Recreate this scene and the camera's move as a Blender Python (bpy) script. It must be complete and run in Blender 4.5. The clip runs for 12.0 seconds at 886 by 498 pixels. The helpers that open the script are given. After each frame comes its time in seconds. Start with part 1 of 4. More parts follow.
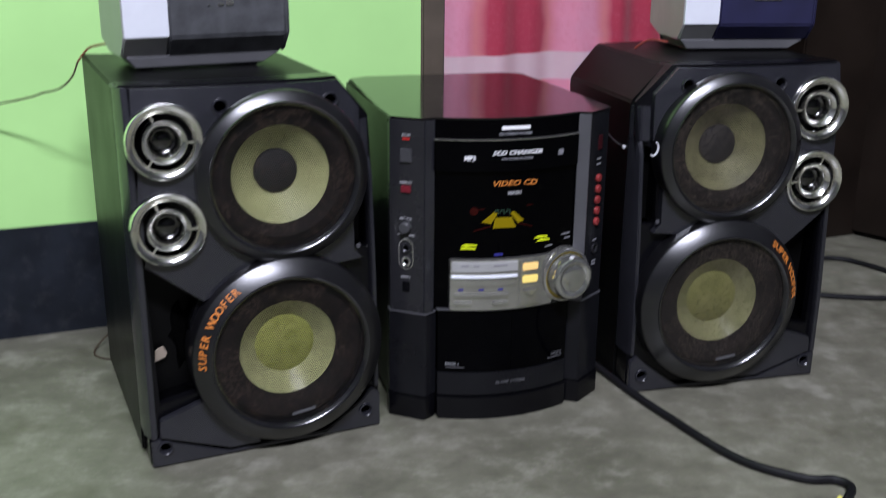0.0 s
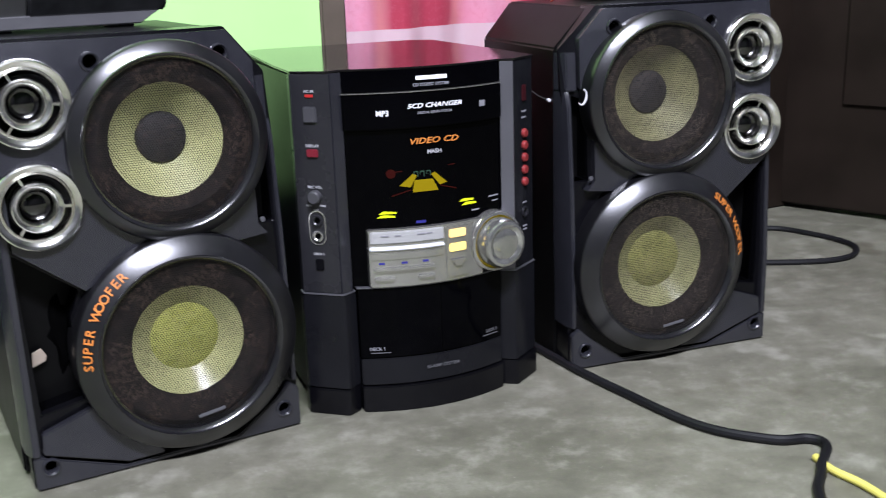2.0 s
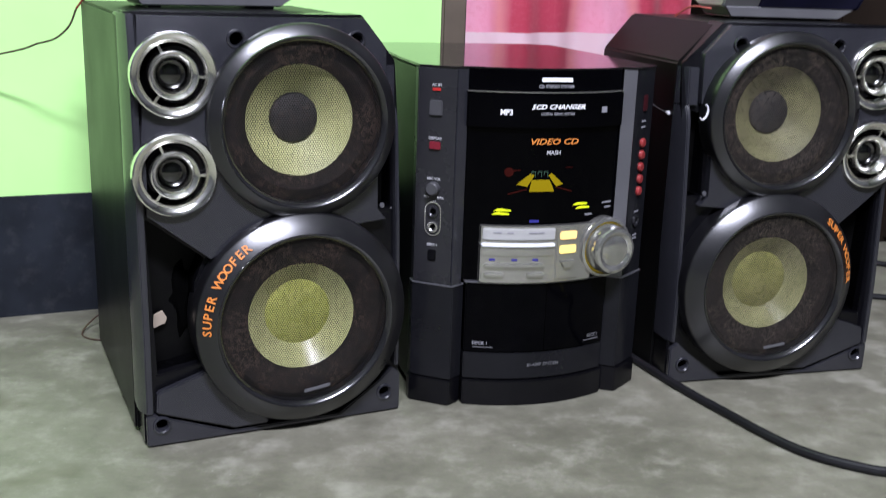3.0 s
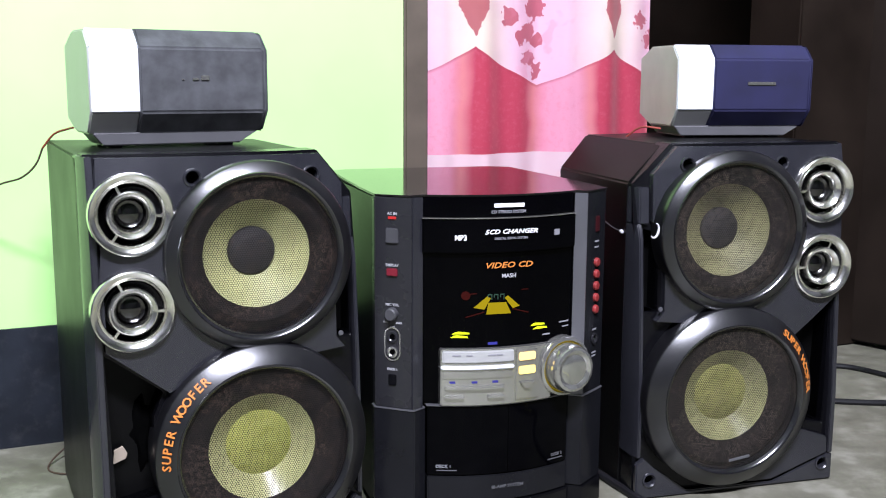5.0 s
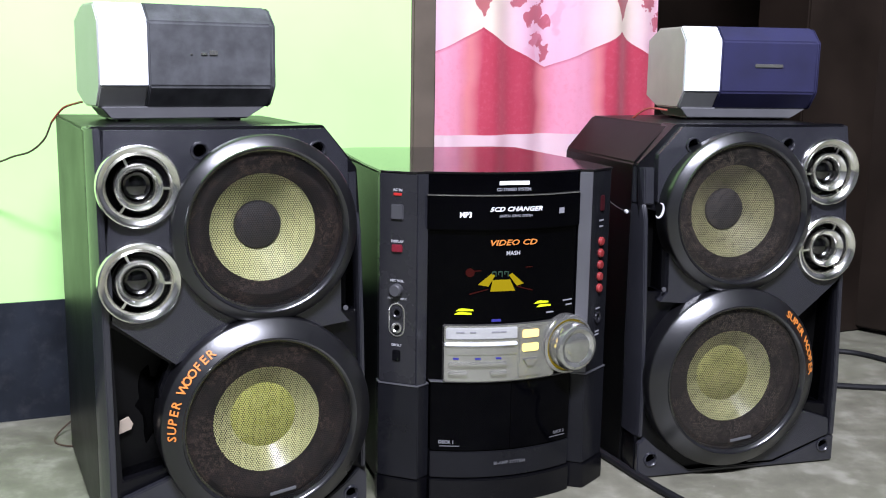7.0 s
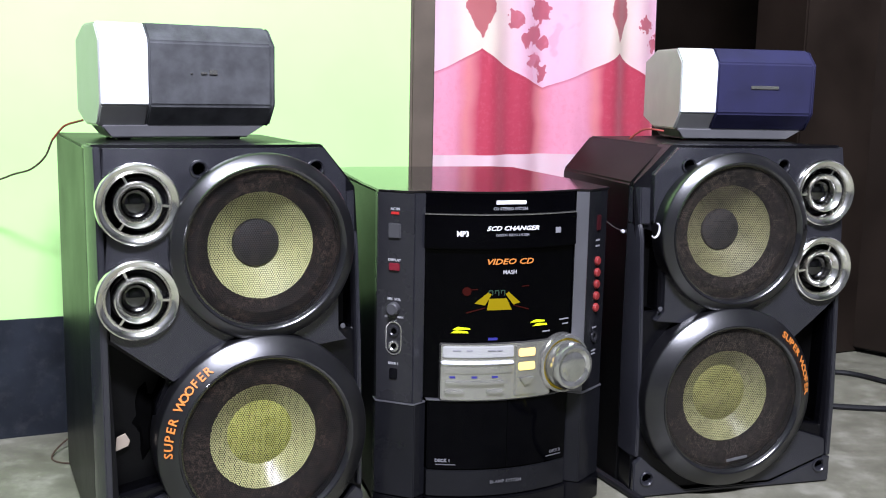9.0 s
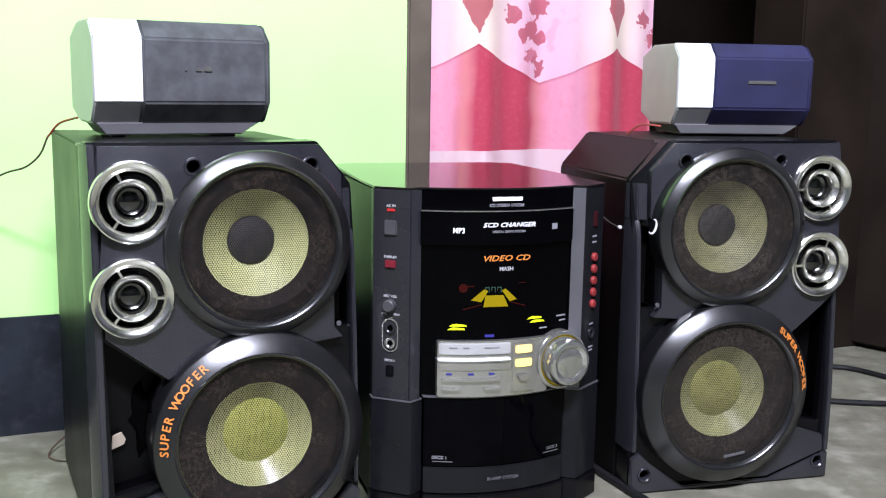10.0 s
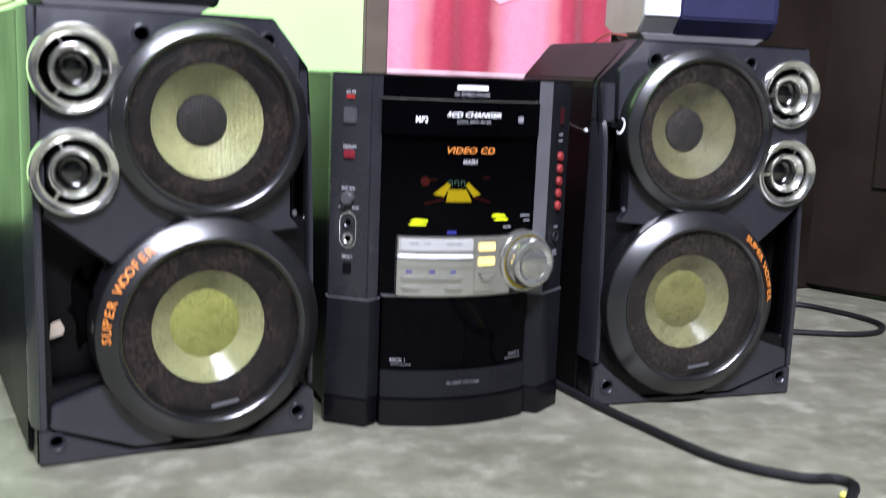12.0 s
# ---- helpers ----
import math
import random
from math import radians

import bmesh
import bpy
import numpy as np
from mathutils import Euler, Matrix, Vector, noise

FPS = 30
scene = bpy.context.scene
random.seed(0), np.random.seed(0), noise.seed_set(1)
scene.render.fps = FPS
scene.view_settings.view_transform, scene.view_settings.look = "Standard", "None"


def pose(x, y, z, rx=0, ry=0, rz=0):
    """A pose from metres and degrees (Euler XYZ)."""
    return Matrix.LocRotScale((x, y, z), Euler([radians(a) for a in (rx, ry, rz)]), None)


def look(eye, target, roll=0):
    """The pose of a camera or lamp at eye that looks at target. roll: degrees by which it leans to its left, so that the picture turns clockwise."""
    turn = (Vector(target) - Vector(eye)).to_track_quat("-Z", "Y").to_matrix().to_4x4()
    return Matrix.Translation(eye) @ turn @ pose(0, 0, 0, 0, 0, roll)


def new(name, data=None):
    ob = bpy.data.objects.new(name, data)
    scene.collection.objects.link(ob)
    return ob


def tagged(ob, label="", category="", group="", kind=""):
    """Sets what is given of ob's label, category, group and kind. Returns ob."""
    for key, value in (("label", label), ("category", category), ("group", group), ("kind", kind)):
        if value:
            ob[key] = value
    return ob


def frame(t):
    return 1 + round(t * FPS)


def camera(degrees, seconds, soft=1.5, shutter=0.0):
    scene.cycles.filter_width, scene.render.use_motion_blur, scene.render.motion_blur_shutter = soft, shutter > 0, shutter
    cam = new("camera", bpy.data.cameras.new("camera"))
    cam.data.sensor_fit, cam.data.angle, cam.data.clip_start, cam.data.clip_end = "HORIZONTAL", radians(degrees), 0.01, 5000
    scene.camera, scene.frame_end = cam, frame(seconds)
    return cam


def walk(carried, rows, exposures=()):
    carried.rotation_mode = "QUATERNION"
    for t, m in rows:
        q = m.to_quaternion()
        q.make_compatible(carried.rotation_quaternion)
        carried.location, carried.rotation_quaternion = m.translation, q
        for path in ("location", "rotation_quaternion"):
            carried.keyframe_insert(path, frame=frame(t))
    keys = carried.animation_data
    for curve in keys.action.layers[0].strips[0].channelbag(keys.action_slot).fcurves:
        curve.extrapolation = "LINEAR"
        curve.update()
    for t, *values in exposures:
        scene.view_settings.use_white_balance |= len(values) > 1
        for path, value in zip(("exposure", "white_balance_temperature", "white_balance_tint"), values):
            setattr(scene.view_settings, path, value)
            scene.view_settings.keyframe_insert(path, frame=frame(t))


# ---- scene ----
cam = camera(46.55, 12.0, soft=1.1, shutter=0.4)
# seconds, x, y, z, pitch, roll, yaw
ROWS = [
    (0.0, 0.0762, 0.0057, 0.5271, -17.79, -0.64, 2.35),
    (0.2, 0.1456, 0.0003, 0.5058, -15.53, 0.53, 4.95),
    (0.5, 0.0845, 0.0479, 0.4707, -15.58, 0.88, 3.12),
    (1.0, 0.0228, 0.0678, 0.4094, -13.22, -3.72, -0.47),
    (1.5, 0.0198, 0.0748, 0.4159, -11.81, -2.30, -1.26),
    (1.8, 0.0425, 0.0901, 0.4266, -15.89, -2.22, -0.96),
    (2.0, 0.0710, 0.0944, 0.4287, -15.73, 1.87, -3.25),
    (2.5, 0.0762, 0.0870, 0.4382, -16.35, 1.93, 0.39),
    (3.0, 0.0306, 0.0759, 0.4216, -15.25, -1.95, 1.79),
    (3.5, 0.0355, 0.0664, 0.4324, -10.74, -2.45, 1.77),
    (5.5, 0.0633, 0.0647, 0.4442, -9.36, 0.42, 0.23),
    (6.0, 0.0635, 0.0655, 0.4406, -9.96, 0.63, -0.22),
    (6.5, 0.0624, 0.0605, 0.4358, -9.98, -0.59, 1.06),
    (8.5, 0.0647, 0.0546, 0.4331, -10.34, -1.19, 1.46),
    (9.0, 0.0656, 0.0521, 0.4340, -8.94, -1.15, 1.36),
    (9.5, 0.0671, 0.0528, 0.4302, -8.90, -0.59, 1.54),
    (10.0, 0.0692, 0.0553, 0.4359, -9.25, -0.97, 1.33),
    (10.5, 0.0685, 0.0577, 0.4268, -10.77, -1.00, 1.09),
    (11.0, 0.0691, 0.0568, 0.4229, -10.77, -1.01, 1.06),
    (11.5, 0.0701, 0.0584, 0.4193, -10.78, -1.15, 1.03),
    (11.8, 0.0559, 0.0776, 0.4024, -10.85, -1.47, -1.36),
    (12.0, 0.0546, 0.0824, 0.3375, -9.70, -2.27, -1.64),
]
EXPOSURES = [(0.0, -0.58), (0.4, 0.0), (1.0, 0.52), (1.5, 0.53), (2.0, 0.18), (2.5, -0.10), (3.0, 0.10), (3.5, 0.30), (5.3, 0.43), (11.6, 0.43), (12.0, 0.62)]
walk(cam, [(t, pose(x, y, z, 90 + pitch, roll, yaw)) for t, x, y, z, pitch, roll, yaw in ROWS], EXPOSURES)

# ---- light: one fluorescent tube high up beside the camera, and the dim room's own bounce ----
world = bpy.data.worlds.new("world")
world.use_nodes = True
world.node_tree.nodes["Background"].inputs[0].default_value = (0.75, 0.85, 1.0, 1)
world.node_tree.nodes["Background"].inputs[1].default_value = 0.02
scene.world = world


def area(name, eye, target, sx, sy, watts, colour):
    lamp = bpy.data.lights.new(name, "AREA")
    lamp.shape, lamp.size, lamp.size_y, lamp.energy, lamp.color = "RECTANGLE", sx, sy, watts, colour
    ob = new(name, lamp)
    ob.matrix_world = look(eye, target)
    return ob


area("tube_light", (0.30, -0.8, 2.5), (0.1, 1.1, 0.25), 1.2, 0.16, 196.0, (0.95, 0.97, 1.19))


# ---- materials ----
def nodes_of(name):
    m = bpy.data.materials.new(name)
    m.use_nodes = True
    nt = m.node_tree
    return m, nt, nt.nodes["Principled BSDF"]


def link(nt, a, b):
    nt.links.new(a, b)


def math_node(nt, op, a, b=None, c=None):
    n = nt.nodes.new("ShaderNodeMath")
    n.operation = op
    for i, v in enumerate((a, b, c)):
        if v is None:
            continue
        if isinstance(v, (int, float)):
            n.inputs[i].default_value = v
        else:
            link(nt, v, n.inputs[i])
    return n.outputs[0]


def mix_colour(nt, f, a, b):
    n = nt.nodes.new("ShaderNodeMix")
    n.data_type = "RGBA"
    for sock, v in ((n.inputs[0], f), (n.inputs[6], a), (n.inputs[7], b)):
        if isinstance(v, (int, float)):
            sock.default_value = v
        elif isinstance(v, tuple):
            sock.default_value = (*v, 1)
        else:
            link(nt, v, sock)
    return n.outputs[2]


def noise_node(nt, vec, scale, detail=4.0, rough=0.55):
    n = nt.nodes.new("ShaderNodeTexNoise")
    n.inputs["Scale"].default_value, n.inputs["Detail"].default_value, n.inputs["Roughness"].default_value = scale, detail, rough
    link(nt, vec, n.inputs["Vector"])
    return n.outputs["Fac"]


def ramp(nt, f, lo, hi):
    n = nt.nodes.new("ShaderNodeMapRange")
    n.inputs[1].default_value, n.inputs[2].default_value = lo, hi
    link(nt, f, n.inputs[0])
    return n.outputs[0]


def mat(name, base, rough=0.5, metal=0.0, var=0.2, scale=25.0, fine=400.0, bump=0.05, dust=0.0, dust_colour=(0.3, 0.28, 0.25), coat=0.0, spec=0.5):
    m, nt, p = nodes_of(name)
    co = nt.nodes.new("ShaderNodeTexCoord").outputs["Object"]
    big, small = noise_node(nt, co, scale), noise_node(nt, co, fine, 3.0)
    lo, hi = tuple(c * (1 - var) for c in base), tuple(min(1.0, c * (1 + var)) for c in base)
    col = mix_colour(nt, ramp(nt, big, 0.3, 0.7), lo, hi)
    if dust:
        speck = math_node(nt, "MULTIPLY", ramp(nt, noise_node(nt, co, fine * 0.5, 6.0, 0.7), 0.52, 0.75), dust)
        col = mix_colour(nt, speck, col, dust_colour)
    link(nt, col, p.inputs["Base Color"])
    p.inputs["Metallic"].default_value = metal
    p.inputs["Specular IOR Level"].default_value = spec
    link(nt, math_node(nt, "MULTIPLY_ADD", big, rough * 0.5, rough * 0.75), p.inputs["Roughness"])
    p.inputs["Coat Weight"].default_value = coat
    p.inputs["Coat Roughness"].default_value = 0.1
    if bump:
        b = nt.nodes.new("ShaderNodeBump")
        b.inputs["Strength"].default_value, b.inputs["Distance"].default_value = bump, 0.001
        link(nt, small, b.inputs["Height"])
        link(nt, b.outputs[0], p.inputs["Normal"])
    return m


def glow(name, colour, strength):
    m, nt, p = nodes_of(name)
    p.inputs["Base Color"].default_value = (*(c * 0.15 for c in colour), 1)
    p.inputs["Specular IOR Level"].default_value = 0.08
    p.inputs["Emission Color"].default_value = (*colour, 1)
    p.inputs["Emission Strength"].default_value = strength
    return m


BLACK = mat("black_plastic", (0.0022, 0.0022, 0.0030), 0.24, var=0.15, dust=0.006, spec=0.25)
CABINET = mat("black_vinyl", (0.0028, 0.0028, 0.0028), 0.36, spec=0.10, var=0.3, scale=12, fine=900, bump=0.08, dust=0.010)
GREYBLACK = mat("charcoal_plastic", (0.0155, 0.0158, 0.0195), 0.23, var=0.14, dust=0.014, spec=0.75)
RING = mat("satin_black_ring", (0.0035, 0.0035, 0.0042), 0.30, var=0.08, dust=0.008, spec=0.9)
LIP = mat("glossy_black_lip", (0.006, 0.006, 0.007), 0.20, var=0.1, bump=0.0, spec=1.0)
VOID = mat("inner_black", (0.0012, 0.0012, 0.0012), 0.8, var=0.3, spec=0.0)
GLOSS = mat("gloss_black", (0.0006, 0.0006, 0.0010), 0.07, var=0.2, bump=0.0, spec=0.06)
TOPGLOSS = mat("gloss_lid", (0.006, 0.005, 0.005), 0.09, var=0.2, bump=0.004, spec=0.8)
SMOKE = mat("smoked_window", (0.0004, 0.0004, 0.0007), 0.05, var=0.1, bump=0.0, spec=0.06)
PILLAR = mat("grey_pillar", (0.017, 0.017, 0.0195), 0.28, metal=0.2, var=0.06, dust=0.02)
SILVER = mat("silver_plastic", (0.47, 0.465, 0.43), 0.21, metal=0.88, var=0.12, fine=700)
CHROME = mat("chrome", (0.86, 0.85, 0.80), 0.17, metal=1.0, var=0.10, scale=60, bump=0.02, dust=0.06, dust_colour=(0.2, 0.18, 0.14))
DOME = mat("dark_dome", (0.10, 0.10, 0.10), 0.07, metal=1.0, var=0.2, bump=0.0)
WHITE_SILVER = mat("pale_silver_paint", (0.74, 0.76, 0.80), 0.35, metal=0.15, var=0.05)
FOOTGREY = mat("foot_grey", (0.15, 0.15, 0.155), 0.45, var=0.1)
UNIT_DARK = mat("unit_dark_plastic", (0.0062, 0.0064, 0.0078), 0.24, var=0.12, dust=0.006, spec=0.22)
SQUARE = mat("button_grey", (0.045, 0.045, 0.048), 0.4, var=0.08)
STRIP = mat("edge_strip", (0.115, 0.115, 0.125), 0.3, metal=0.5, var=0.06)
MIDGREY = mat("grey_paint", (0.36, 0.36, 0.35), 0.4, metal=0.2, var=0.1)
DARKCLOTH = mat("dark_grille_cloth", (0.056, 0.058, 0.061), 0.85, var=0.35, scale=45, fine=1500, bump=0.4, spec=0.25)
BLUECLOTH = mat("navy_grille_cloth", (0.0115, 0.0115, 0.042), 0.75, var=0.25, scale=25, fine=1500, bump=0.3, spec=0.3)
CONE_YELLOW = mat("yellow_woven_cone", (0.46, 0.462, 0.205), 0.55, var=0.14, scale=30, fine=1200, bump=0.1)
CONE_PALE = mat("pale_yellow_cone", (0.42, 0.42, 0.19), 0.20, var=0.14, scale=30, fine=1200, bump=0.06)
CAP_YELLOW = mat("olive_dust_cap", (0.37, 0.385, 0.095), 0.28, var=0.12, scale=30, fine=1200, bump=0.1)
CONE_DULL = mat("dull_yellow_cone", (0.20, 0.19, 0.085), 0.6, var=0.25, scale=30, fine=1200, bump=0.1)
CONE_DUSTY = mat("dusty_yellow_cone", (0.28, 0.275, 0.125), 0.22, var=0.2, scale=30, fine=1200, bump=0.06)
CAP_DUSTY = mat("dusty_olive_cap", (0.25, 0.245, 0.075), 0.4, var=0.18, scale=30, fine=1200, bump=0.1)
CAP_DARK = mat("black_dust_cap", (0.019, 0.017, 0.016), 0.6, var=0.2)
SURROUND = mat("brown_black_surround", (0.010, 0.007, 0.006), 0.8, spec=0.15, var=0.6, scale=90, dust=0.26, dust_colour=(0.07, 0.044, 0.033))
WHITE_INK = mat("white_print", (0.75, 0.75, 0.75), 0.5, var=0.05)
LABEL_INK = mat("label_print", (0.36, 0.36, 0.37), 0.5, var=0.05)
DIM_INK = mat("dim_print", (0.085, 0.085, 0.09), 0.5, var=0.05)
GREY_INK = mat("grey_print", (0.20, 0.20, 0.215), 0.5, var=0.05)
ORANGE_INK = mat("orange_print", (0.52, 0.17, 0.03), 0.5, var=0.1)
RED_PLASTIC = mat("red_plastic", (0.21, 0.024, 0.024), 0.3, var=0.15)
DEEPRED = mat("deep_red_plastic", (0.16, 0.012, 0.022), 0.3, var=0.15)
DARKRED = mat("dark_red_plastic", (0.032, 0.005, 0.007), 0.3, var=0.15)
CLEAR_KNOB = mat("frosted_knob_face", (0.52, 0.52, 0.48), 0.16, metal=0.9, var=0.15, scale=60)
RUBBER = mat("cable_rubber", (0.006, 0.006, 0.007), 0.5, spec=0.25, var=0.2)
RED_WIRE = mat("red_wire", (0.20, 0.03, 0.02), 0.5, var=0.2)
BROWN_WIRE = mat("brown_wire", (0.05, 0.03, 0.02), 0.5, var=0.2)
YELLOW_WIRE = mat("yellow_sleeve", (0.62, 0.55, 0.12), 0.5, var=0.1)
CARD = mat("beige_card", (0.42, 0.35, 0.27), 0.8, var=0.1)
WHITE_CLIP = mat("white_clip", (0.48, 0.48, 0.50), 0.4, var=0.1)
LIT_YELLOW = glow("lit_yellow", (1.0, 0.80, 0.25), 1.3)
LIT_ORANGE = glow("lit_orange", (1.0, 0.70, 0.28), 1.3)
LIT_GREEN = glow("lit_lime", (0.72, 0.85, 0.02), 1.0)
LIT_DISPLAY = glow("display_yellow", (0.50, 0.37, 0.006), 0.42)
LIT_RED = glow("lit_red", (0.8, 0.05, 0.05), 0.45)
DIM_RED = glow("display_red", (0.14, 0.012, 0.008), 0.035)
DIM_TEAL = glow("display_teal", (0.10, 0.22, 0.15), 0.10)
LIT_BLUE = glow("lit_blue", (0.08, 0.08, 0.55), 0.32)
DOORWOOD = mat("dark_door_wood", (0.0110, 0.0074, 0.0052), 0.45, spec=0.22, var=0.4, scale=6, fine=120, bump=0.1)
FRAMEWOOD = mat("weathered_frame_wood", (0.085, 0.066, 0.046), 0.6, var=0.2, scale=14, fine=150, bump=0.15)
# unseen ceiling, its grey chosen to limit bounce and reflections
CEILING = mat("unseen_ceiling_grey", (0.35, 0.35, 0.34), 0.9, var=0.05, scale=3)


def make_grille(name, metal, rust):
    m, nt, p = nodes_of(name)
    co = nt.nodes.new("ShaderNodeTexCoord").outputs["Object"]
    a = 0.0022

    def vm(op, x, v):
        n = nt.nodes.new("ShaderNodeVectorMath")
        n.operation = op
        link(nt, x, n.inputs[0])
        if v is not None:
            n.inputs[1].default_value = v
        return n

    base = vm("MULTIPLY", co, (1 / a, 0, 1 / (a * 1.732))).outputs[0]

    def cell(off):
        f = vm("FRACTION", vm("ADD", base, off).outputs[0], None).outputs[0]
        return vm("LENGTH", vm("MULTIPLY", vm("SUBTRACT", f, (0.5, 0, 0.5)).outputs[0], (1, 0, 1.732)).outputs[0], None).outputs["Value"]

    d = math_node(nt, "MINIMUM", cell((10, 0, 10)), cell((10.5, 0, 10.5)))
    hole = math_node(nt, "LESS_THAN", d, 0.415)
    n1 = noise_node(nt, co, 35, 5, 0.7)
    n2 = noise_node(nt, co, 300, 3, 0.7)
    f = math_node(nt, "MULTIPLY", ramp(nt, n1, 0.43, 0.57), ramp(nt, n2, 0.44, 0.56))
    link(nt, mix_colour(nt, f, metal, rust), p.inputs["Base Color"])
    p.inputs["Roughness"].default_value = 0.22
    p.inputs["Specular IOR Level"].default_value = 0.7
    rim = nt.nodes.new("ShaderNodeBump")
    rim.inputs["Strength"].default_value, rim.inputs["Distance"].default_value = 0.7, 0.0011
    link(nt, d, rim.inputs["Height"])
    link(nt, rim.outputs[0], p.inputs["Normal"])
    t = nt.nodes.new("ShaderNodeBsdfTransparent")
    mx = nt.nodes.new("ShaderNodeMixShader")
    link(nt, hole, mx.inputs[0])
    link(nt, p.outputs[0], mx.inputs[1])
    link(nt, t.outputs[0], mx.inputs[2])
    link(nt, mx.outputs[0], nt.nodes["Material Output"].inputs[0])
    return m


GRILLE = make_grille("perforated_grille", (0.0045, 0.0045, 0.005), (0.050, 0.034, 0.026))
GRILLE_DUSTY = make_grille("dusty_perforated_grille", (0.020, 0.018, 0.016), (0.070, 0.055, 0.043))


def make_floor():
    m, nt, p = nodes_of("polished_cement")
    co = nt.nodes.new("ShaderNodeTexCoord").outputs["Object"]
    a, b, c = noise_node(nt, co, 4.0, 6, 0.62), noise_node(nt, co, 22, 8, 0.72), noise_node(nt, co, 160, 4, 0.7)
    d = noise_node(nt, co, 11, 3, 0.5)
    col = mix_colour(nt, ramp(nt, a, 0.32, 0.68), (0.092, 0.090, 0.064), (0.166, 0.161, 0.121))
    col = mix_colour(nt, math_node(nt, "MULTIPLY", ramp(nt, b, 0.50, 0.70), 0.60), col, (0.27, 0.264, 0.212))
    col = mix_colour(nt, math_node(nt, "MULTIPLY", ramp(nt, b, 0.48, 0.32), 0.50), col, (0.060, 0.058, 0.043))
    col = mix_colour(nt, math_node(nt, "MULTIPLY", ramp(nt, d, 0.60, 0.74), 0.45), col, (0.30, 0.292, 0.24))
    col = mix_colour(nt, math_node(nt, "MULTIPLY", ramp(nt, d, 0.38, 0.26), 0.5), col, (0.085, 0.074, 0.050))
    col = mix_colour(nt, math_node(nt, "MULTIPLY", ramp(nt, c, 0.66, 0.74), 0.5), col, (0.40, 0.395, 0.34))
    link(nt, col, p.inputs["Base Color"])
    link(nt, math_node(nt, "MULTIPLY_ADD", b, 0.3, 0.28), p.inputs["Roughness"])
    bp = nt.nodes.new("ShaderNodeBump")
    bp.inputs["Strength"].default_value, bp.inputs["Distance"].default_value = 0.15, 0.002
    link(nt, b, bp.inputs["Height"])
    link(nt, bp.outputs[0], p.inputs["Normal"])
    return m


FLOOR = make_floor()
GREEN = mat("green_wall_paint", (0.42, 0.74, 0.26), 0.6, var=0.07, scale=4.0, fine=90, bump=0.12)
# for the unseen walls: kept dark so fill and reflections in the blacks stay low
UNSEEN_WALL = mat("unseen_wall_dark_grey", (0.07, 0.07, 0.075), 0.8, var=0.06, scale=3, fine=90)
DADO = mat("dark_dado_paint", (0.011, 0.0135, 0.018), 0.55, spec=0.15, var=0.45, scale=14, fine=90, bump=0.1, dust=0.25, dust_colour=(0.06, 0.06, 0.065))


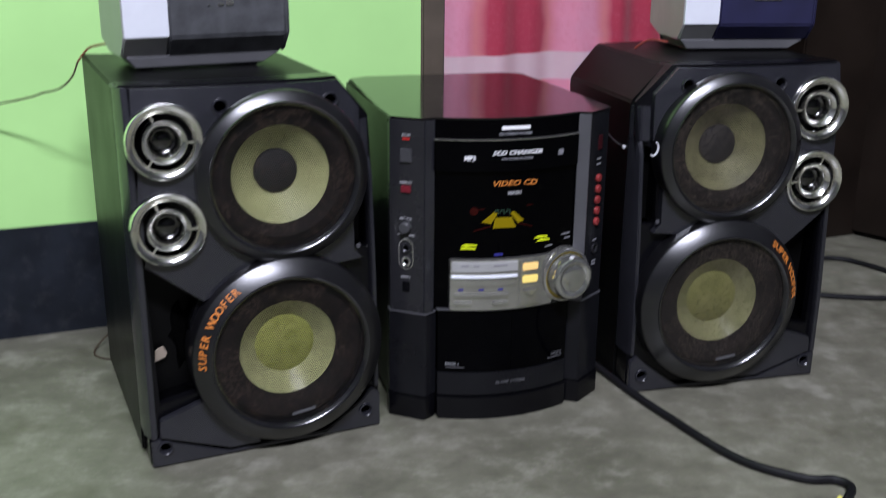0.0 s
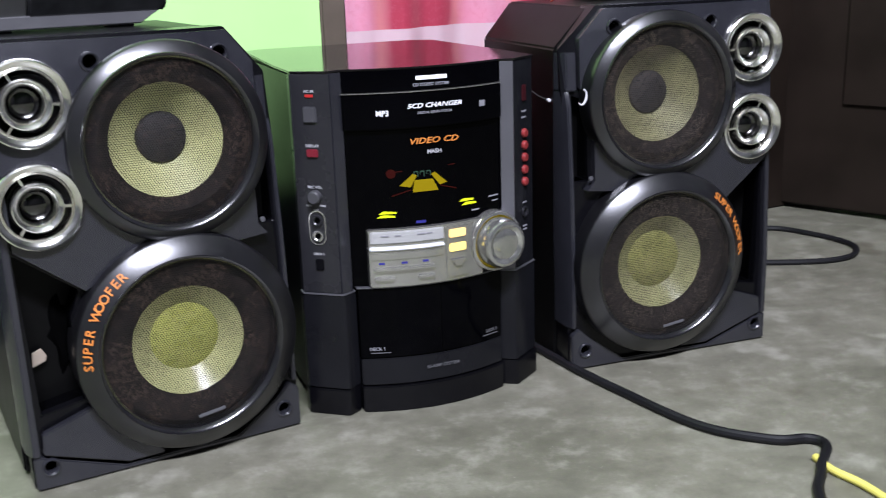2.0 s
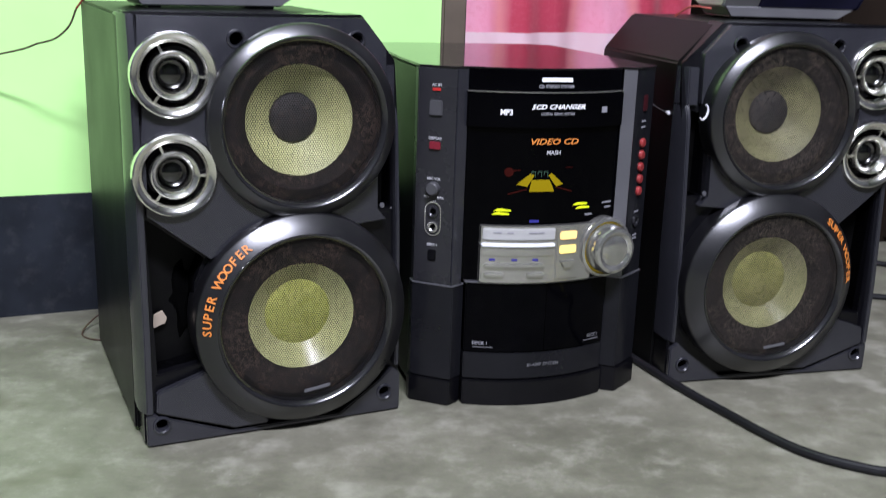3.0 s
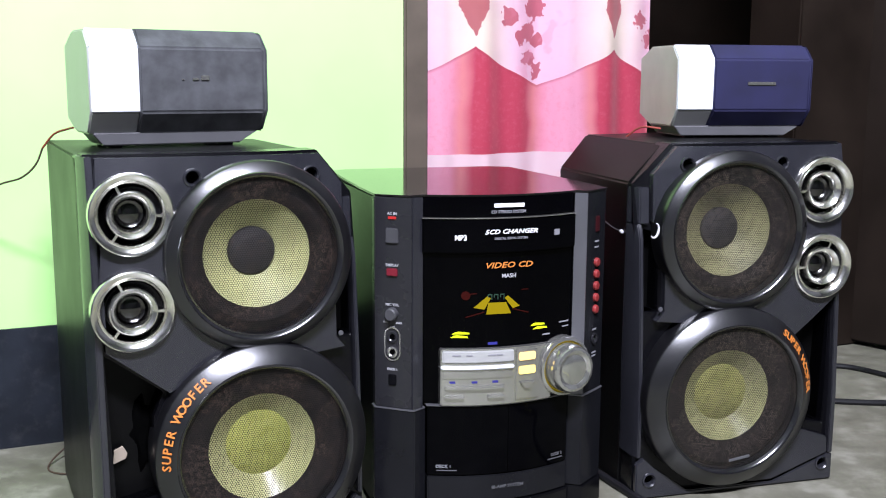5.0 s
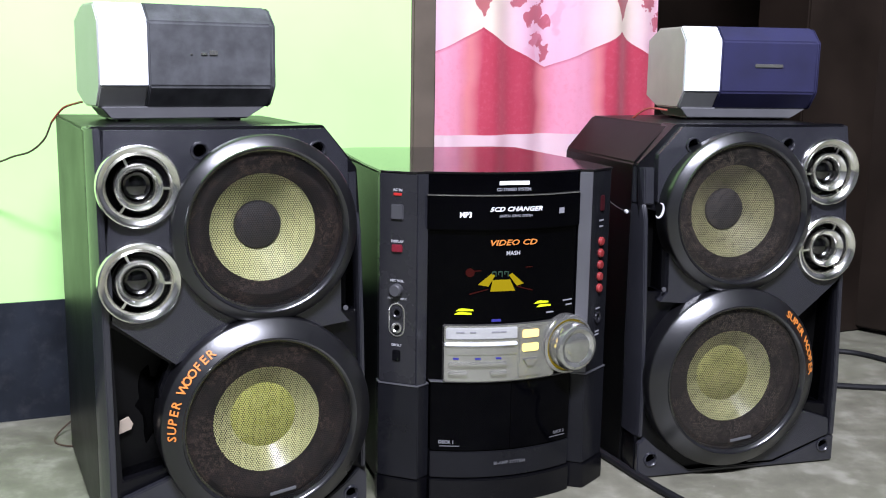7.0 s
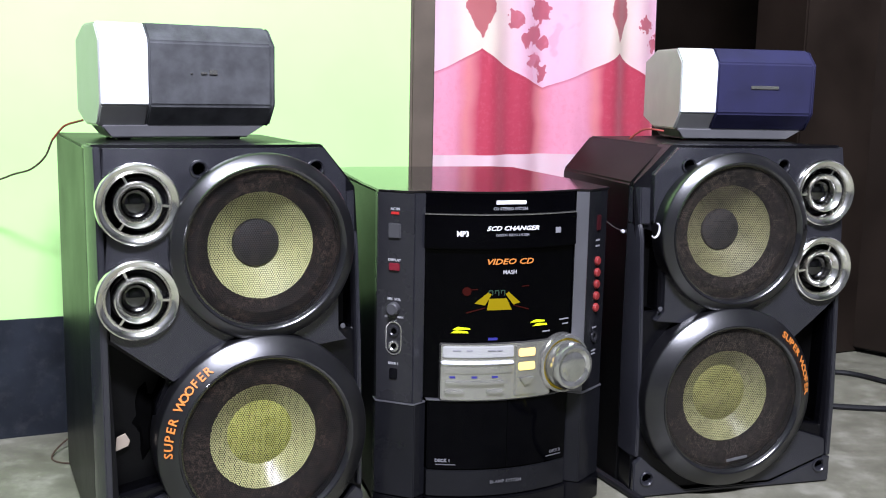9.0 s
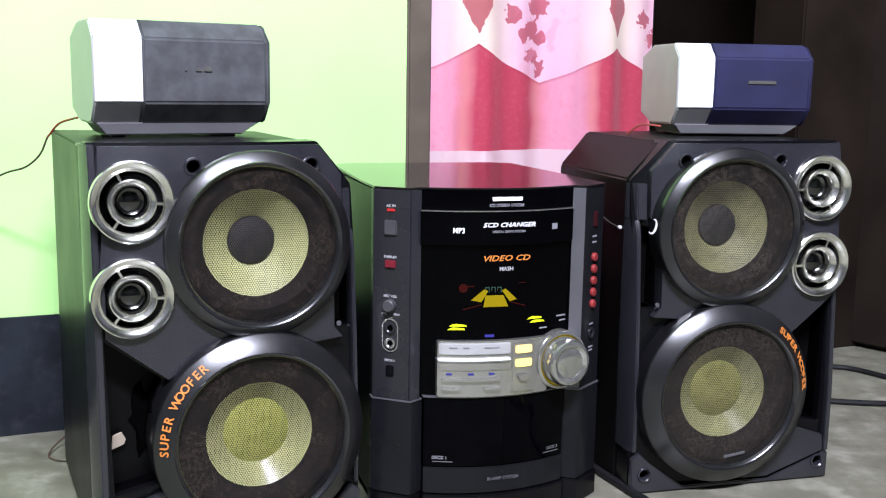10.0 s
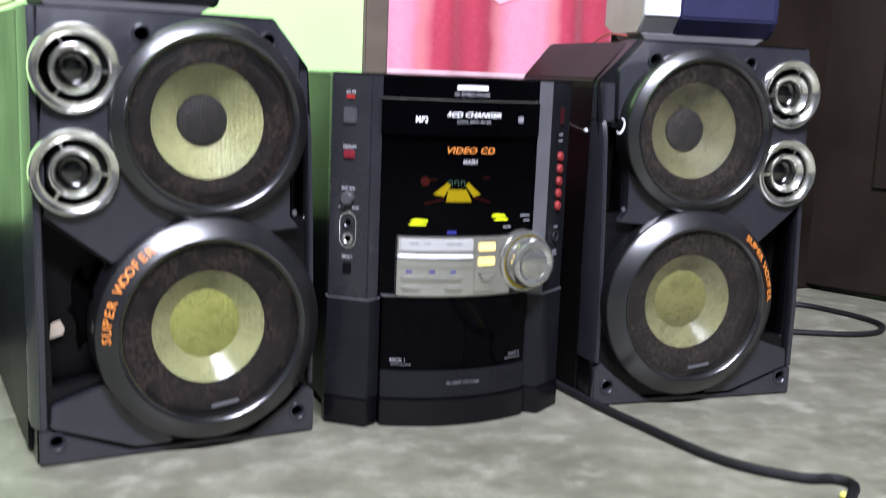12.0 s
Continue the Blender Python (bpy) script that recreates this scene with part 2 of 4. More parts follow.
def make_curtain():
    m, nt, p = nodes_of("printed_curtain_cloth")
    co = nt.nodes.new("ShaderNodeTexCoord").outputs["Object"]
    sep = nt.nodes.new("ShaderNodeSeparateXYZ")
    link(nt, co, sep.inputs[0])
    x, z = sep.outputs[0], sep.outputs[2]
    # scalloped edge between the pale upper field and the red lower one
    tri = math_node(nt, "PINGPONG", math_node(nt, "ADD", x, 2.2 - 0.066), 0.11)
    edge = math_node(nt, "SUBTRACT", 0.488, math_node(nt, "MULTIPLY", math_node(nt, "POWER", math_node(nt, "DIVIDE", tri, 0.11), 0.82), 0.052))
    below = math_node(nt, "SUBTRACT", edge, z)
    low = math_node(nt, "GREATER_THAN", below, 0.0)
    wob = noise_node(nt, co, 9, 2)
    # crimson and pink bands at the folds' spacing: fold shade painted into the red
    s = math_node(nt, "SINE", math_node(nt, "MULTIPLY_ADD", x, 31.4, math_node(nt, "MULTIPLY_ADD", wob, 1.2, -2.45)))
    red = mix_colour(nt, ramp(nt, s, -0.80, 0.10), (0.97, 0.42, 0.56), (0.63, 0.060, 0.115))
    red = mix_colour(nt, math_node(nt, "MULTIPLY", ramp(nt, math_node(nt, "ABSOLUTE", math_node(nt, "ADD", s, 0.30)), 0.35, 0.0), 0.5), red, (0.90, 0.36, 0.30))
    red = mix_colour(nt, math_node(nt, "MULTIPLY", ramp(nt, noise_node(nt, co, 130, 4, 0.7), 0.5, 0.7), 0.25), red, (0.80, 0.20, 0.27))
    red = mix_colour(nt, math_node(nt, "MULTIPLY", ramp(nt, below, 0.005, 0.001), 0.45), red, (0.50, 0.040, 0.080))
    pale = mix_colour(nt, ramp(nt, math_node(nt, "ADD", tri, math_node(nt, "MULTIPLY", wob, 0.05)), 0.03, 0.10), (0.95, 0.83, 0.70), (0.96, 0.62, 0.74))
    # a pointed leaf hanging over each peak, and a leafy sprig over each hollow
    rise = math_node(nt, "SUBTRACT", z, 0.502)
    half = math_node(nt, "MINIMUM", math_node(nt, "MULTIPLY", rise, 0.50), math_node(nt, "MULTIPLY_ADD", rise, -0.20, 0.028))
    ragged = math_node(nt, "MULTIPLY_ADD", noise_node(nt, co, 120, 3), 0.010, -0.005)
    point = math_node(nt, "LESS_THAN", math_node(nt, "ADD", tri, ragged), half)
    pale = mix_colour(nt, math_node(nt, "MULTIPLY", point, 0.85), pale, (0.52, 0.055, 0.085))
    u = math_node(nt, "MULTIPLY_ADD", math_node(nt, "FRACT", math_node(nt, "DIVIDE", math_node(nt, "ADD", x, 2.2 - 0.066), 0.22)), 0.22, -0.11)
    dist = None
    for du, dz, rad in ((-0.003, 0.450, 0.006), (-0.005, 0.460, 0.007), (-0.018, 0.474, 0.011), (-0.027, 0.472, 0.006), (-0.020, 0.509, 0.014), (-0.036, 0.503, 0.010), (-0.004, 0.500, 0.010), (-0.054, 0.530, 0.012), (-0.010, 0.545, 0.016)):
        a, b = math_node(nt, "SUBTRACT", u, du), math_node(nt, "SUBTRACT", z, dz)
        r = math_node(nt, "SQRT", math_node(nt, "ADD", math_node(nt, "MULTIPLY", a, a), math_node(nt, "MULTIPLY", b, b)))
        r = math_node(nt, "SUBTRACT", r, rad)
        dist = r if dist is None else math_node(nt, "MINIMUM", dist, r)
    leaf = math_node(nt, "LESS_THAN", math_node(nt, "ADD", dist, math_node(nt, "MULTIPLY_ADD", noise_node(nt, co, 110, 2), 0.026, -0.013)), 0.0)
    pale = mix_colour(nt, math_node(nt, "MULTIPLY", leaf, 0.85), pale, (0.58, 0.075, 0.12))
    ghost = math_node(nt, "MULTIPLY", ramp(nt, noise_node(nt, co, 30, 2), 0.55, 0.60), ramp(nt, tri, 0.05, 0.10))
    pale = mix_colour(nt, math_node(nt, "MULTIPLY", ghost, 0.45), pale, (0.92, 0.36, 0.50))
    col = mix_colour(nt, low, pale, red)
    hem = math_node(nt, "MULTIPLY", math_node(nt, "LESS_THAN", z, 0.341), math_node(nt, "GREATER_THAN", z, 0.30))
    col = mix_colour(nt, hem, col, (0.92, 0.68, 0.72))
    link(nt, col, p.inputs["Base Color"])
    p.inputs["Roughness"].default_value = 0.75
    p.inputs["Sheen Weight"].default_value = 0.2
    bp = nt.nodes.new("ShaderNodeBump")
    bp.inputs["Strength"].default_value, bp.inputs["Distance"].default_value = 0.2, 0.001
    link(nt, noise_node(nt, co, 500, 2), bp.inputs["Height"])
    link(nt, bp.outputs[0], p.inputs["Normal"])
    return m


CURTAIN = make_curtain()


# ---- mesh helpers ----
def solid_from(verts, faces):
    bm = bmesh.new()
    vs = [bm.verts.new(v) for v in verts]
    for f in faces:
        bm.faces.new([vs[i] for i in f])
    bm.normal_update()
    return bm


def soften(bm, width, segments=2, angle=30):
    if width:
        edges = [e for e in bm.edges if len(e.link_faces) == 2 and e.calc_face_angle(0) > radians(angle)]
        bmesh.ops.bevel(bm, geom=edges, offset=width, segments=segments, affect="EDGES", clamp_overlap=True)
    return bm


def prism(outline, y0, y1, holes=(), bevel=0.0):
    """A plate in the x-z plane, from depth y0 to y1, with holes through it."""
    bm = bmesh.new()
    for loop in (outline, *holes):
        vs = [bm.verts.new((x, y0, z)) for x, z in loop]
        for i in range(len(vs)):
            bm.edges.new((vs[i - 1], vs[i]))
    bmesh.ops.triangle_fill(bm, edges=bm.edges[:], use_beauty=True)
    bmesh.ops.dissolve_limit(bm, angle_limit=0.001, verts=bm.verts[:], edges=bm.edges[:])
    r = bmesh.ops.extrude_face_region(bm, geom=bm.faces[:])
    bmesh.ops.translate(bm, vec=(0, y1 - y0, 0), verts=[g for g in r["geom"] if isinstance(g, bmesh.types.BMVert)])
    bmesh.ops.recalc_face_normals(bm, faces=bm.faces[:])
    return soften(bm, bevel)


def plan_prism(outline, z0, z1, bevel=0.0):
    """A solid with the given outline in plan, from z0 to z1."""
    bm = bmesh.new()
    f = bm.faces.new([bm.verts.new((x, y, z0)) for x, y in outline])
    r = bmesh.ops.extrude_face_region(bm, geom=[f])
    bmesh.ops.translate(bm, vec=(0, 0, z1 - z0), verts=[g for g in r["geom"] if isinstance(g, bmesh.types.BMVert)])
    bmesh.ops.recalc_face_normals(bm, faces=bm.faces[:])
    return soften(bm, bevel)


def box(x0, x1, y0, y1, z0, z1, bevel=0.0):
    return plan_prism([(x0, y0), (x1, y0), (x1, y1), (x0, y1)], z0, z1, bevel)


def lathe(profile, cx, cz, segments=64, closed=True):
    """A profile of (radius, depth y) turned about the axis along y through (cx, cz)."""
    bm = bmesh.new()
    rings = []
    for r, y in profile:
        if r < 1e-6:
            rings.append([bm.verts.new((cx, y, cz))])
        else:
            rings.append([bm.verts.new((cx + r * math.cos(k * math.tau / segments), y, cz + r * math.sin(k * math.tau / segments))) for k in range(segments)])
    pairs = list(zip(rings, rings[1:])) + ([(rings[-1], rings[0])] if closed else [])
    for a, b in pairs:
        for k in range(segments):
            j = (k + 1) % segments
            if len(a) == 1 and len(b) == 1:
                continue
            if len(a) == 1:
                bm.faces.new((a[0], b[j], b[k]))
            elif len(b) == 1:
                bm.faces.new((a[k], a[j], b[0]))
            else:
                bm.faces.new((a[k], a[j], b[j], b[k]))
    bmesh.ops.recalc_face_normals(bm, faces=bm.faces[:])
    return bm


def sweep(points, radius, segments=10, steps=10):
    """A round cord along a smooth curve through the points."""
    pts = [Vector(p) for p in points]
    pts = [2 * pts[0] - pts[1], *pts, 2 * pts[-1] - pts[-2]]
    path = []
    for i in range(1, len(pts) - 2):
        p0, p1, p2, p3 = pts[i - 1:i + 3]
        for k in range(steps):
            t = k / steps
            path.append(0.5 * (2 * p1 + (p2 - p0) * t + (2 * p0 - 5 * p1 + 4 * p2 - p3) * t * t + (3 * p1 - p0 - 3 * p2 + p3) * t ** 3))
    path.append(pts[-2])
    bm = bmesh.new()
    rings = []
    for i, p in enumerate(path):
        d = (path[min(i + 1, len(path) - 1)] - path[max(i - 1, 0)]).normalized()
        side = d.cross(Vector((0, 0, 1)) if abs(d.z) < 0.95 else Vector((1, 0, 0))).normalized()
        up = side.cross(d)
        rings.append([bm.verts.new(p + radius * (math.cos(a) * side + math.sin(a) * up)) for a in (k * math.tau / segments for k in range(segments))])
    for a, b in zip(rings, rings[1:]):
        for k in range(segments):
            bm.faces.new((a[k], a[(k + 1) % segments], b[(k + 1) % segments], b[k]))
    bm.faces.new(rings[0])
    bm.faces.new(rings[-1])
    bmesh.ops.recalc_face_normals(bm, faces=bm.faces[:])
    return bm


def moved(bm, m):
    bmesh.ops.transform(bm, matrix=m, verts=bm.verts[:])
    return bm


def mirrored(bm, s):
    if s < 0:
        bmesh.ops.scale(bm, vec=(-1, 1, 1), verts=bm.verts[:])
        bmesh.ops.reverse_faces(bm, faces=bm.faces[:])
    return bm


def lettering(words, size, depth=0.0004, slant=0.0):
    """Words as a thin mesh, centred, in the x-z plane, facing -y."""
    cu = bpy.data.curves.new("lettering", "FONT")
    cu.body, cu.size, cu.extrude, cu.align_x, cu.align_y, cu.resolution_u, cu.shear = words, size, depth / 2, "CENTER", "CENTER", 2, slant
    cu.offset = size * 0.018
    ob = bpy.data.objects.new("lettering", cu)
    me = bpy.data.meshes.new_from_object(ob)
    bm = bmesh.new()
    bm.from_mesh(me)
    bpy.data.objects.remove(ob)
    bpy.data.curves.remove(cu)
    bpy.data.meshes.remove(me)
    return moved(bm, pose(0, 0, 0, 90, 0, 0))


def mesh_object(name, bm, material):
    me = bpy.data.meshes.new(name)
    bm.to_mesh(me)
    bm.free()
    me.materials.append(material)
    for poly in me.polygons:
        poly.use_smooth = True
    me.set_sharp_from_angle(angle=radians(32))
    return new(name, me)


def part(name, bm, material, parent, label=""):
    ob = mesh_object(name, bm, material)
    ob.parent = parent
    return tagged(ob, label)


def thing(name, m, label, category, group=""):
    ob = new(name)
    ob.empty_display_size = 0.05
    ob.matrix_world = m
    return tagged(ob, label, category, group)


def setting(name, bm, material, label, m=Matrix()):
    ob = mesh_object(name, bm, material)
    ob.matrix_world = m
    return tagged(ob, label, name.split("_")[0], kind="structure")


# ---- the room: its back wall runs obliquely, with a curtained doorway ----
WALL_TURN = 24.5
WALL = pose(-0.418, 1.279, 0, 0, 0, WALL_TURN)  # local x along the wall, y into the wall
DOOR_L, DOOR_R, DOOR_TOP = 0.479, 1.235, 2.05

floor = setting("floor", box(-4, 4, -4, 4, -0.1, 0.0), FLOOR, "worn grey polished cement floor with pale scuffs")
ceiling = setting("ceiling", box(-4, 4, -4, 4, 2.75, 2.85), CEILING, "plain grey unseen ceiling added to close the room")
wall_north = setting("wall_north", prism([(-1.4, 0), (DOOR_L, 0), (DOOR_L, DOOR_TOP), (DOOR_R, DOOR_TOP), (DOOR_R, 0), (2.6, 0), (2.6, 2.75), (-1.4, 2.75)], 0.0, 0.12),
                     GREEN, "lime green painted wall with a curtained doorway", WALL)
# three unseen walls, added to close the room and hold the bounce down
setting("wall_west", box(-1.52, -1.4, -3.4, 0.12, 0, 2.75), UNSEEN_WALL, "unseen side wall added to close the room, dark to dim reflections", WALL)
setting("wall_east", box(2.6, 2.72, -3.4, 0.12, 0, 2.75), UNSEEN_WALL, "unseen side wall added to close the room, dark to dim reflections", WALL)
setting("wall_south", box(-1.52, 2.72, -3.52, -3.4, 0, 2.75), UNSEEN_WALL, "unseen wall added behind the viewer, dark to dim reflections", WALL)
# added backing: its dark colour stands in for the gloom past the doorway
setting("wall_beyond", box(-0.5, 2.2, 0.9, 1.0, 0, 2.75), DOORWOOD, "dark backing wall added to stand for the unlit space beyond the doorway", WALL)
setting("baseboard", box(-1.4, DOOR_L - 0.036, -0.004, 0.0, 0, 0.147), DADO, "dark painted skirting band along the wall foot", WALL)
door_frame = setting("trim", box(DOOR_L - 0.034, DOOR_L, -0.005, 0.10, 0, DOOR_TOP + 0.05, 0.003), FRAMEWOOD, "weathered grey-brown wooden door jamb", WALL)
setting("trim", box(DOOR_R - 0.13, DOOR_R + 0.16, -0.02, 0.10, 0, DOOR_TOP + 0.05, 0.003), DOORWOOD, "dark brown wooden door jamb", WALL)


def curtain():
    bm = bmesh.new()
    nx, zs = 240, [0.06 + 2.02 * k / 40 for k in range(41)]
    x0, x1 = DOOR_L + 0.001, DOOR_L + 0.365
    grid = []
    for z in zs:
        row = []
        for i in range(nx + 1):
            x = x0 + (x1 - x0) * i / nx
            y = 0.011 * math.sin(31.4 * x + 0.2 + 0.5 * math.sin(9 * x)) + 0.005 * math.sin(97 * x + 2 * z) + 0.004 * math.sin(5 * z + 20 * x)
            row.append(bm.verts.new((x - DOOR_L, y - 0.006, z)))
        grid.append(row)
    for a, b in zip(grid, grid[1:]):
        for i in range(nx):
            bm.faces.new((a[i], a[i + 1], b[i + 1], b[i]))
    bmesh.ops.solidify(bm, geom=bm.faces[:], thickness=0.0012)
    ob = mesh_object("curtain", bm, CURTAIN)
    ob.matrix_world = WALL @ pose(DOOR_L, 0, 0)
    tagged(ob, "pink and crimson printed cloth curtain hanging in the doorway", "curtain")
    rod = mesh_object("curtain_rod", sweep([(x0 - 0.03, -0.035, 2.07), (0.8, -0.035, 2.07), (x1 + 0.12, -0.035, 2.07)], 0.008), DOORWOOD)
    rod.matrix_world = WALL
    tagged(rod, "thin dark rod above the doorway carrying the curtain", "curtain rod")


curtain()


def open_door():
    d = thing("door_leaf", pose(0.715, 1.80, 0, 0, 0, -45), "dark brown wooden door leaf standing open", "door")
    part("panel", box(0, 0.80, 0.0, 0.035, 0.008, 2.0, 0.003), DOORWOOD, d)
    for z0, z1 in ((0.18, 0.85), (1.0, 1.85)):
        part("raised_panel", box(0.12, 0.68, -0.006, 0.004, z0, z1, 0.004), DOORWOOD, d)


open_door()


# ---- loudspeakers ----
SP_W, SP_H = 0.1245, 0.380


def circle(cx, cz, r, n=40):
    return [(cx + r * math.cos(k * math.tau / n), cz + r * math.sin(k * math.tau / n)) for k in range(n)]


def arc(cx, cz, r, a0, a1, n=14):
    return [(cx + r * math.cos(radians(a0 + (a1 - a0) * k / n)), cz + r * math.sin(radians(a0 + (a1 - a0) * k / n))) for k in range(n + 1)]


WELLS = ((-0.034, 0.3588), (0.0741, 0.3583), (-0.1066, 0.021), (0.1056, 0.0216))
UP, LO = (0.0225, 0.2885), (0.0208, 0.1108)


def bowed(bm):
    """Bends a front piece back towards its sides, more so near the top."""
    for axis, steps in (((1, 0, 0), [-0.10 + 0.02 * k for k in range(11)]), ((0, 0, 1), (0.10, 0.19, 0.28, 0.355))):
        for d in steps:
            co = Vector(axis) * d
            bmesh.ops.bisect_plane(bm, geom=bm.verts[:] + bm.edges[:] + bm.faces[:], plane_co=co, plane_no=axis)
    for v in bm.verts:
        v.co.y += bend(v.co.x, v.co.z)
    return bm


def bowed_rail(*spec):
    return bowed(plan_prism(*spec))


def bend(x, z):
    corner = max(0.0, x - 0.078) * min(1.0, max(0.0, (z - 0.27) / 0.03))
    return x * x * min(1.0, max(0.0, (z - 0.10) / 0.26)) + 0.24 * corner + 0.22 * max(0.0, z - 0.352)


def loudspeaker(s, m, label):
    """s = 1: tweeters on its -x side; s = -1 mirrors the cabinet."""
    sp = thing("loudspeaker", m, label, "loudspeaker", "pair of tower loudspeakers")

    def add(name, bm, material, parent=sp, lab=""):
        return part(name, mirrored(bm, s), material, parent, lab)

    outline = [(-SP_W, 0.004), (SP_W, 0.004), (SP_W, 0.3375), (0.087, 0.3772), (-SP_W, 0.3772)]
    port = [(-0.1125, 0.207), (-0.064, 0.170), (-0.073, 0.148), (-0.0755, 0.110), (-0.071, 0.082), (-0.064, 0.074), (-0.108, 0.066)]
    side_port = [(0.098, 0.286), (0.113, 0.291), (0.113, 0.203), (0.098, 0.203)]
    body = prism(outline, 0.040, 0.262, bevel=0.002)
    for v in body.verts:
        if v.co.y > 0.2:
            v.co.y -= 0.25 * v.co.x
    add("cabinet", body, CABINET, lab="glossy black vinyl cabinet")
    plate = [(-0.121, 0.001), (0.1225, 0.001), (0.1225, 0.337), (0.0855, 0.379), (-0.121, 0.379)]
    baffle = add("baffle", bowed(prism(plate, 0.010, 0.0405, [port, side_port, circle(*UP, 0.0715), circle(*LO, 0.079)] + [circle(x, z, 0.0052, 20) for x, z in WELLS], 0.0015)), BLACK, lab="black moulded plastic front")
    # raised face with the tweeters and the upper ring
    face = [(-0.112, 0.3765), (0.083, 0.3765), (0.107, 0.348), (0.107, 0.299), (0.098, 0.288), (0.0955, 0.268), (0.0955, 0.205), (0.104, 0.195),
            (0.080, 0.193), (-0.040, 0.182), (-0.060, 0.171), (-0.112, 0.2115)]
    add("face_panel", bowed(prism(face, 0.0, 0.0098, [circle(*UP, 0.0725), circle(-0.0865, 0.3295, 0.031), circle(-0.0885, 0.247, 0.031), circle(-0.034, 0.3588, 0.0058, 20), circle(0.0741, 0.3583, 0.0058, 20)], 0.0015)), GREYBLACK, baffle, "charcoal satin face panel")
    add("foot_panel", prism([(-0.1115, 0.0335), (-0.1100, 0.0520), (-0.0700, 0.0655), *arc(*LO, 0.0985, 206, 248), (-0.010, 0.0088), (-0.042, 0.0085)], 0.001, 0.0098, bevel=0.0012), GREYBLACK, baffle)
    add("foot_strip", prism([(-0.120, 0.0015), (0.1215, 0.0015), (0.1215, 0.040), (0.113, 0.046), (0.1, 0.034), (0.06, 0.0055), (-0.045, 0.0055), (-0.113, 0.031), (-0.120, 0.031)], 0.003, 0.0098, [circle(x, z, 0.005, 20) for x, z in WELLS[2:]], 0.0016), GREYBLACK, baffle)
    # slim side rails
    add("side_rail", bowed_rail([(-0.1245, 0.0402), (-0.1245, 0.016), (-0.1195, 0.003), (-0.1140, 0.003), (-0.1140, 0.0098), (-0.1185, 0.0402)], 0.032, 0.3775, 0.0008), GREYBLACK, lab="satin charcoal edge rail")
    add("side_rail", bowed_rail([(0.1245, 0.0402), (0.1235, 0.014), (0.118, 0.004), (0.109, 0.004), (0.109, 0.0098), (0.1185, 0.0402)], 0.296, 0.334, 0.0008), GREYBLACK, lab="satin charcoal edge rail")
    add("side_rail", bowed_rail([(0.1245, 0.0402), (0.1235, 0.014), (0.1200, 0.004), (0.1165, 0.004), (0.1155, 0.0098), (0.1185, 0.0402)], 0.047, 0.2955, 0.0008), GREYBLACK)
    slot = prism(side_port, 0.022, 0.07)
    for f in [f for f in slot.faces if f.normal.y < -0.9]:
        slot.faces.remove(f)
    add("side_port", slot, VOID, baffle, "narrow black side port")
    # port pocket
    pocket = prism([(x, z) for x, z in port], 0.020, 0.09)
    for f in [f for f in pocket.faces if f.normal.y < -0.9]:
        pocket.faces.remove(f)
    add("port", pocket, VOID, baffle, "open black bass port")
    add("port_lining", moved(crumple(0.013, 0.040, 0.010, 3), pose(-0.080, 0.046, 0.125)), VOID, baffle, "torn black lining in the port")
    if s > 0:
        add("card_scrap", moved(prism([(-0.0065, -0.008), (0.005, -0.005), (0.0065, 0.0), (0.002, 0.008), (-0.006, 0.0055)], -0.0006, 0.0006, bevel=0.0003), pose(-0.1000, 0.034, 0.110, 8, 0, 14)), CARD, baffle, "pale scrap showing inside the port")
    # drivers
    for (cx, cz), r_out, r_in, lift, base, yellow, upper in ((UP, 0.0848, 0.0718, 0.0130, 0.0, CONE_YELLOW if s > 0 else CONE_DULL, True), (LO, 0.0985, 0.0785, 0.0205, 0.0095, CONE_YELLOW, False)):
        fall = 0.62 * (r_out - r_in - 0.004)
        ring = [(r_out, base), (r_out, -lift + fall + 0.0016), (r_out - 0.0006, -lift + fall + 0.0004), (r_out - 0.0016, -lift + fall - 0.0008), (r_in + 0.0034, -lift + 0.0004), (r_in + 0.0026, -lift)]
        ring += [(r_in + 0.001, -lift + 0.002), (r_in - 0.001, -lift + 0.006), (r_in - 0.001, base + 0.02), (r_out - 0.001, base + 0.02)]
        woofer = add("midrange_driver" if upper else "woofer", lathe(ring, cx, cz, 96), RING, lab="satin black ring round a yellow woven cone")
        add("grille", lathe([(0, -lift + 0.002), (r_in * 0.5, -lift + 0.0026), (r_in, -lift + 0.005)], cx, cz, closed=False), GRILLE if s > 0 else GRILLE_DUSTY, woofer, "dusty dark perforated metal grille")
        add("grille_rim", lathe([(r_in + 0.0034, -lift + 0.0006), (r_in + 0.0026, -lift - 0.0008), (r_in + 0.0014, -lift - 0.0004), (r_in - 0.0002, -lift + 0.0014), (r_in - 0.0016, -lift + 0.0036), (r_in - 0.0014, -lift + 0.0060)], cx, cz, closed=False), LIP, woofer, "glossy black rim")
        add("basket", lathe([(r_in - 0.0005, -lift + 0.006), (r_in - 0.0005, 0.03), (0.03, 0.07), (0, 0.07)], cx, cz, closed=False), VOID, woofer)
        if upper:
            add("surround", lathe([(0.071, 0.004), (0.066, 0.001), (0.060, -0.001), (0.054, 0.002), (0.049, 0.008)], cx, cz, closed=False), SURROUND, woofer, "brownish black cone surround")
            add("cone", lathe([(0.050, 0.008), (0.020, 0.030), (0.018, 0.031)], cx, cz, closed=False), yellow, woofer, "yellow woven cone")
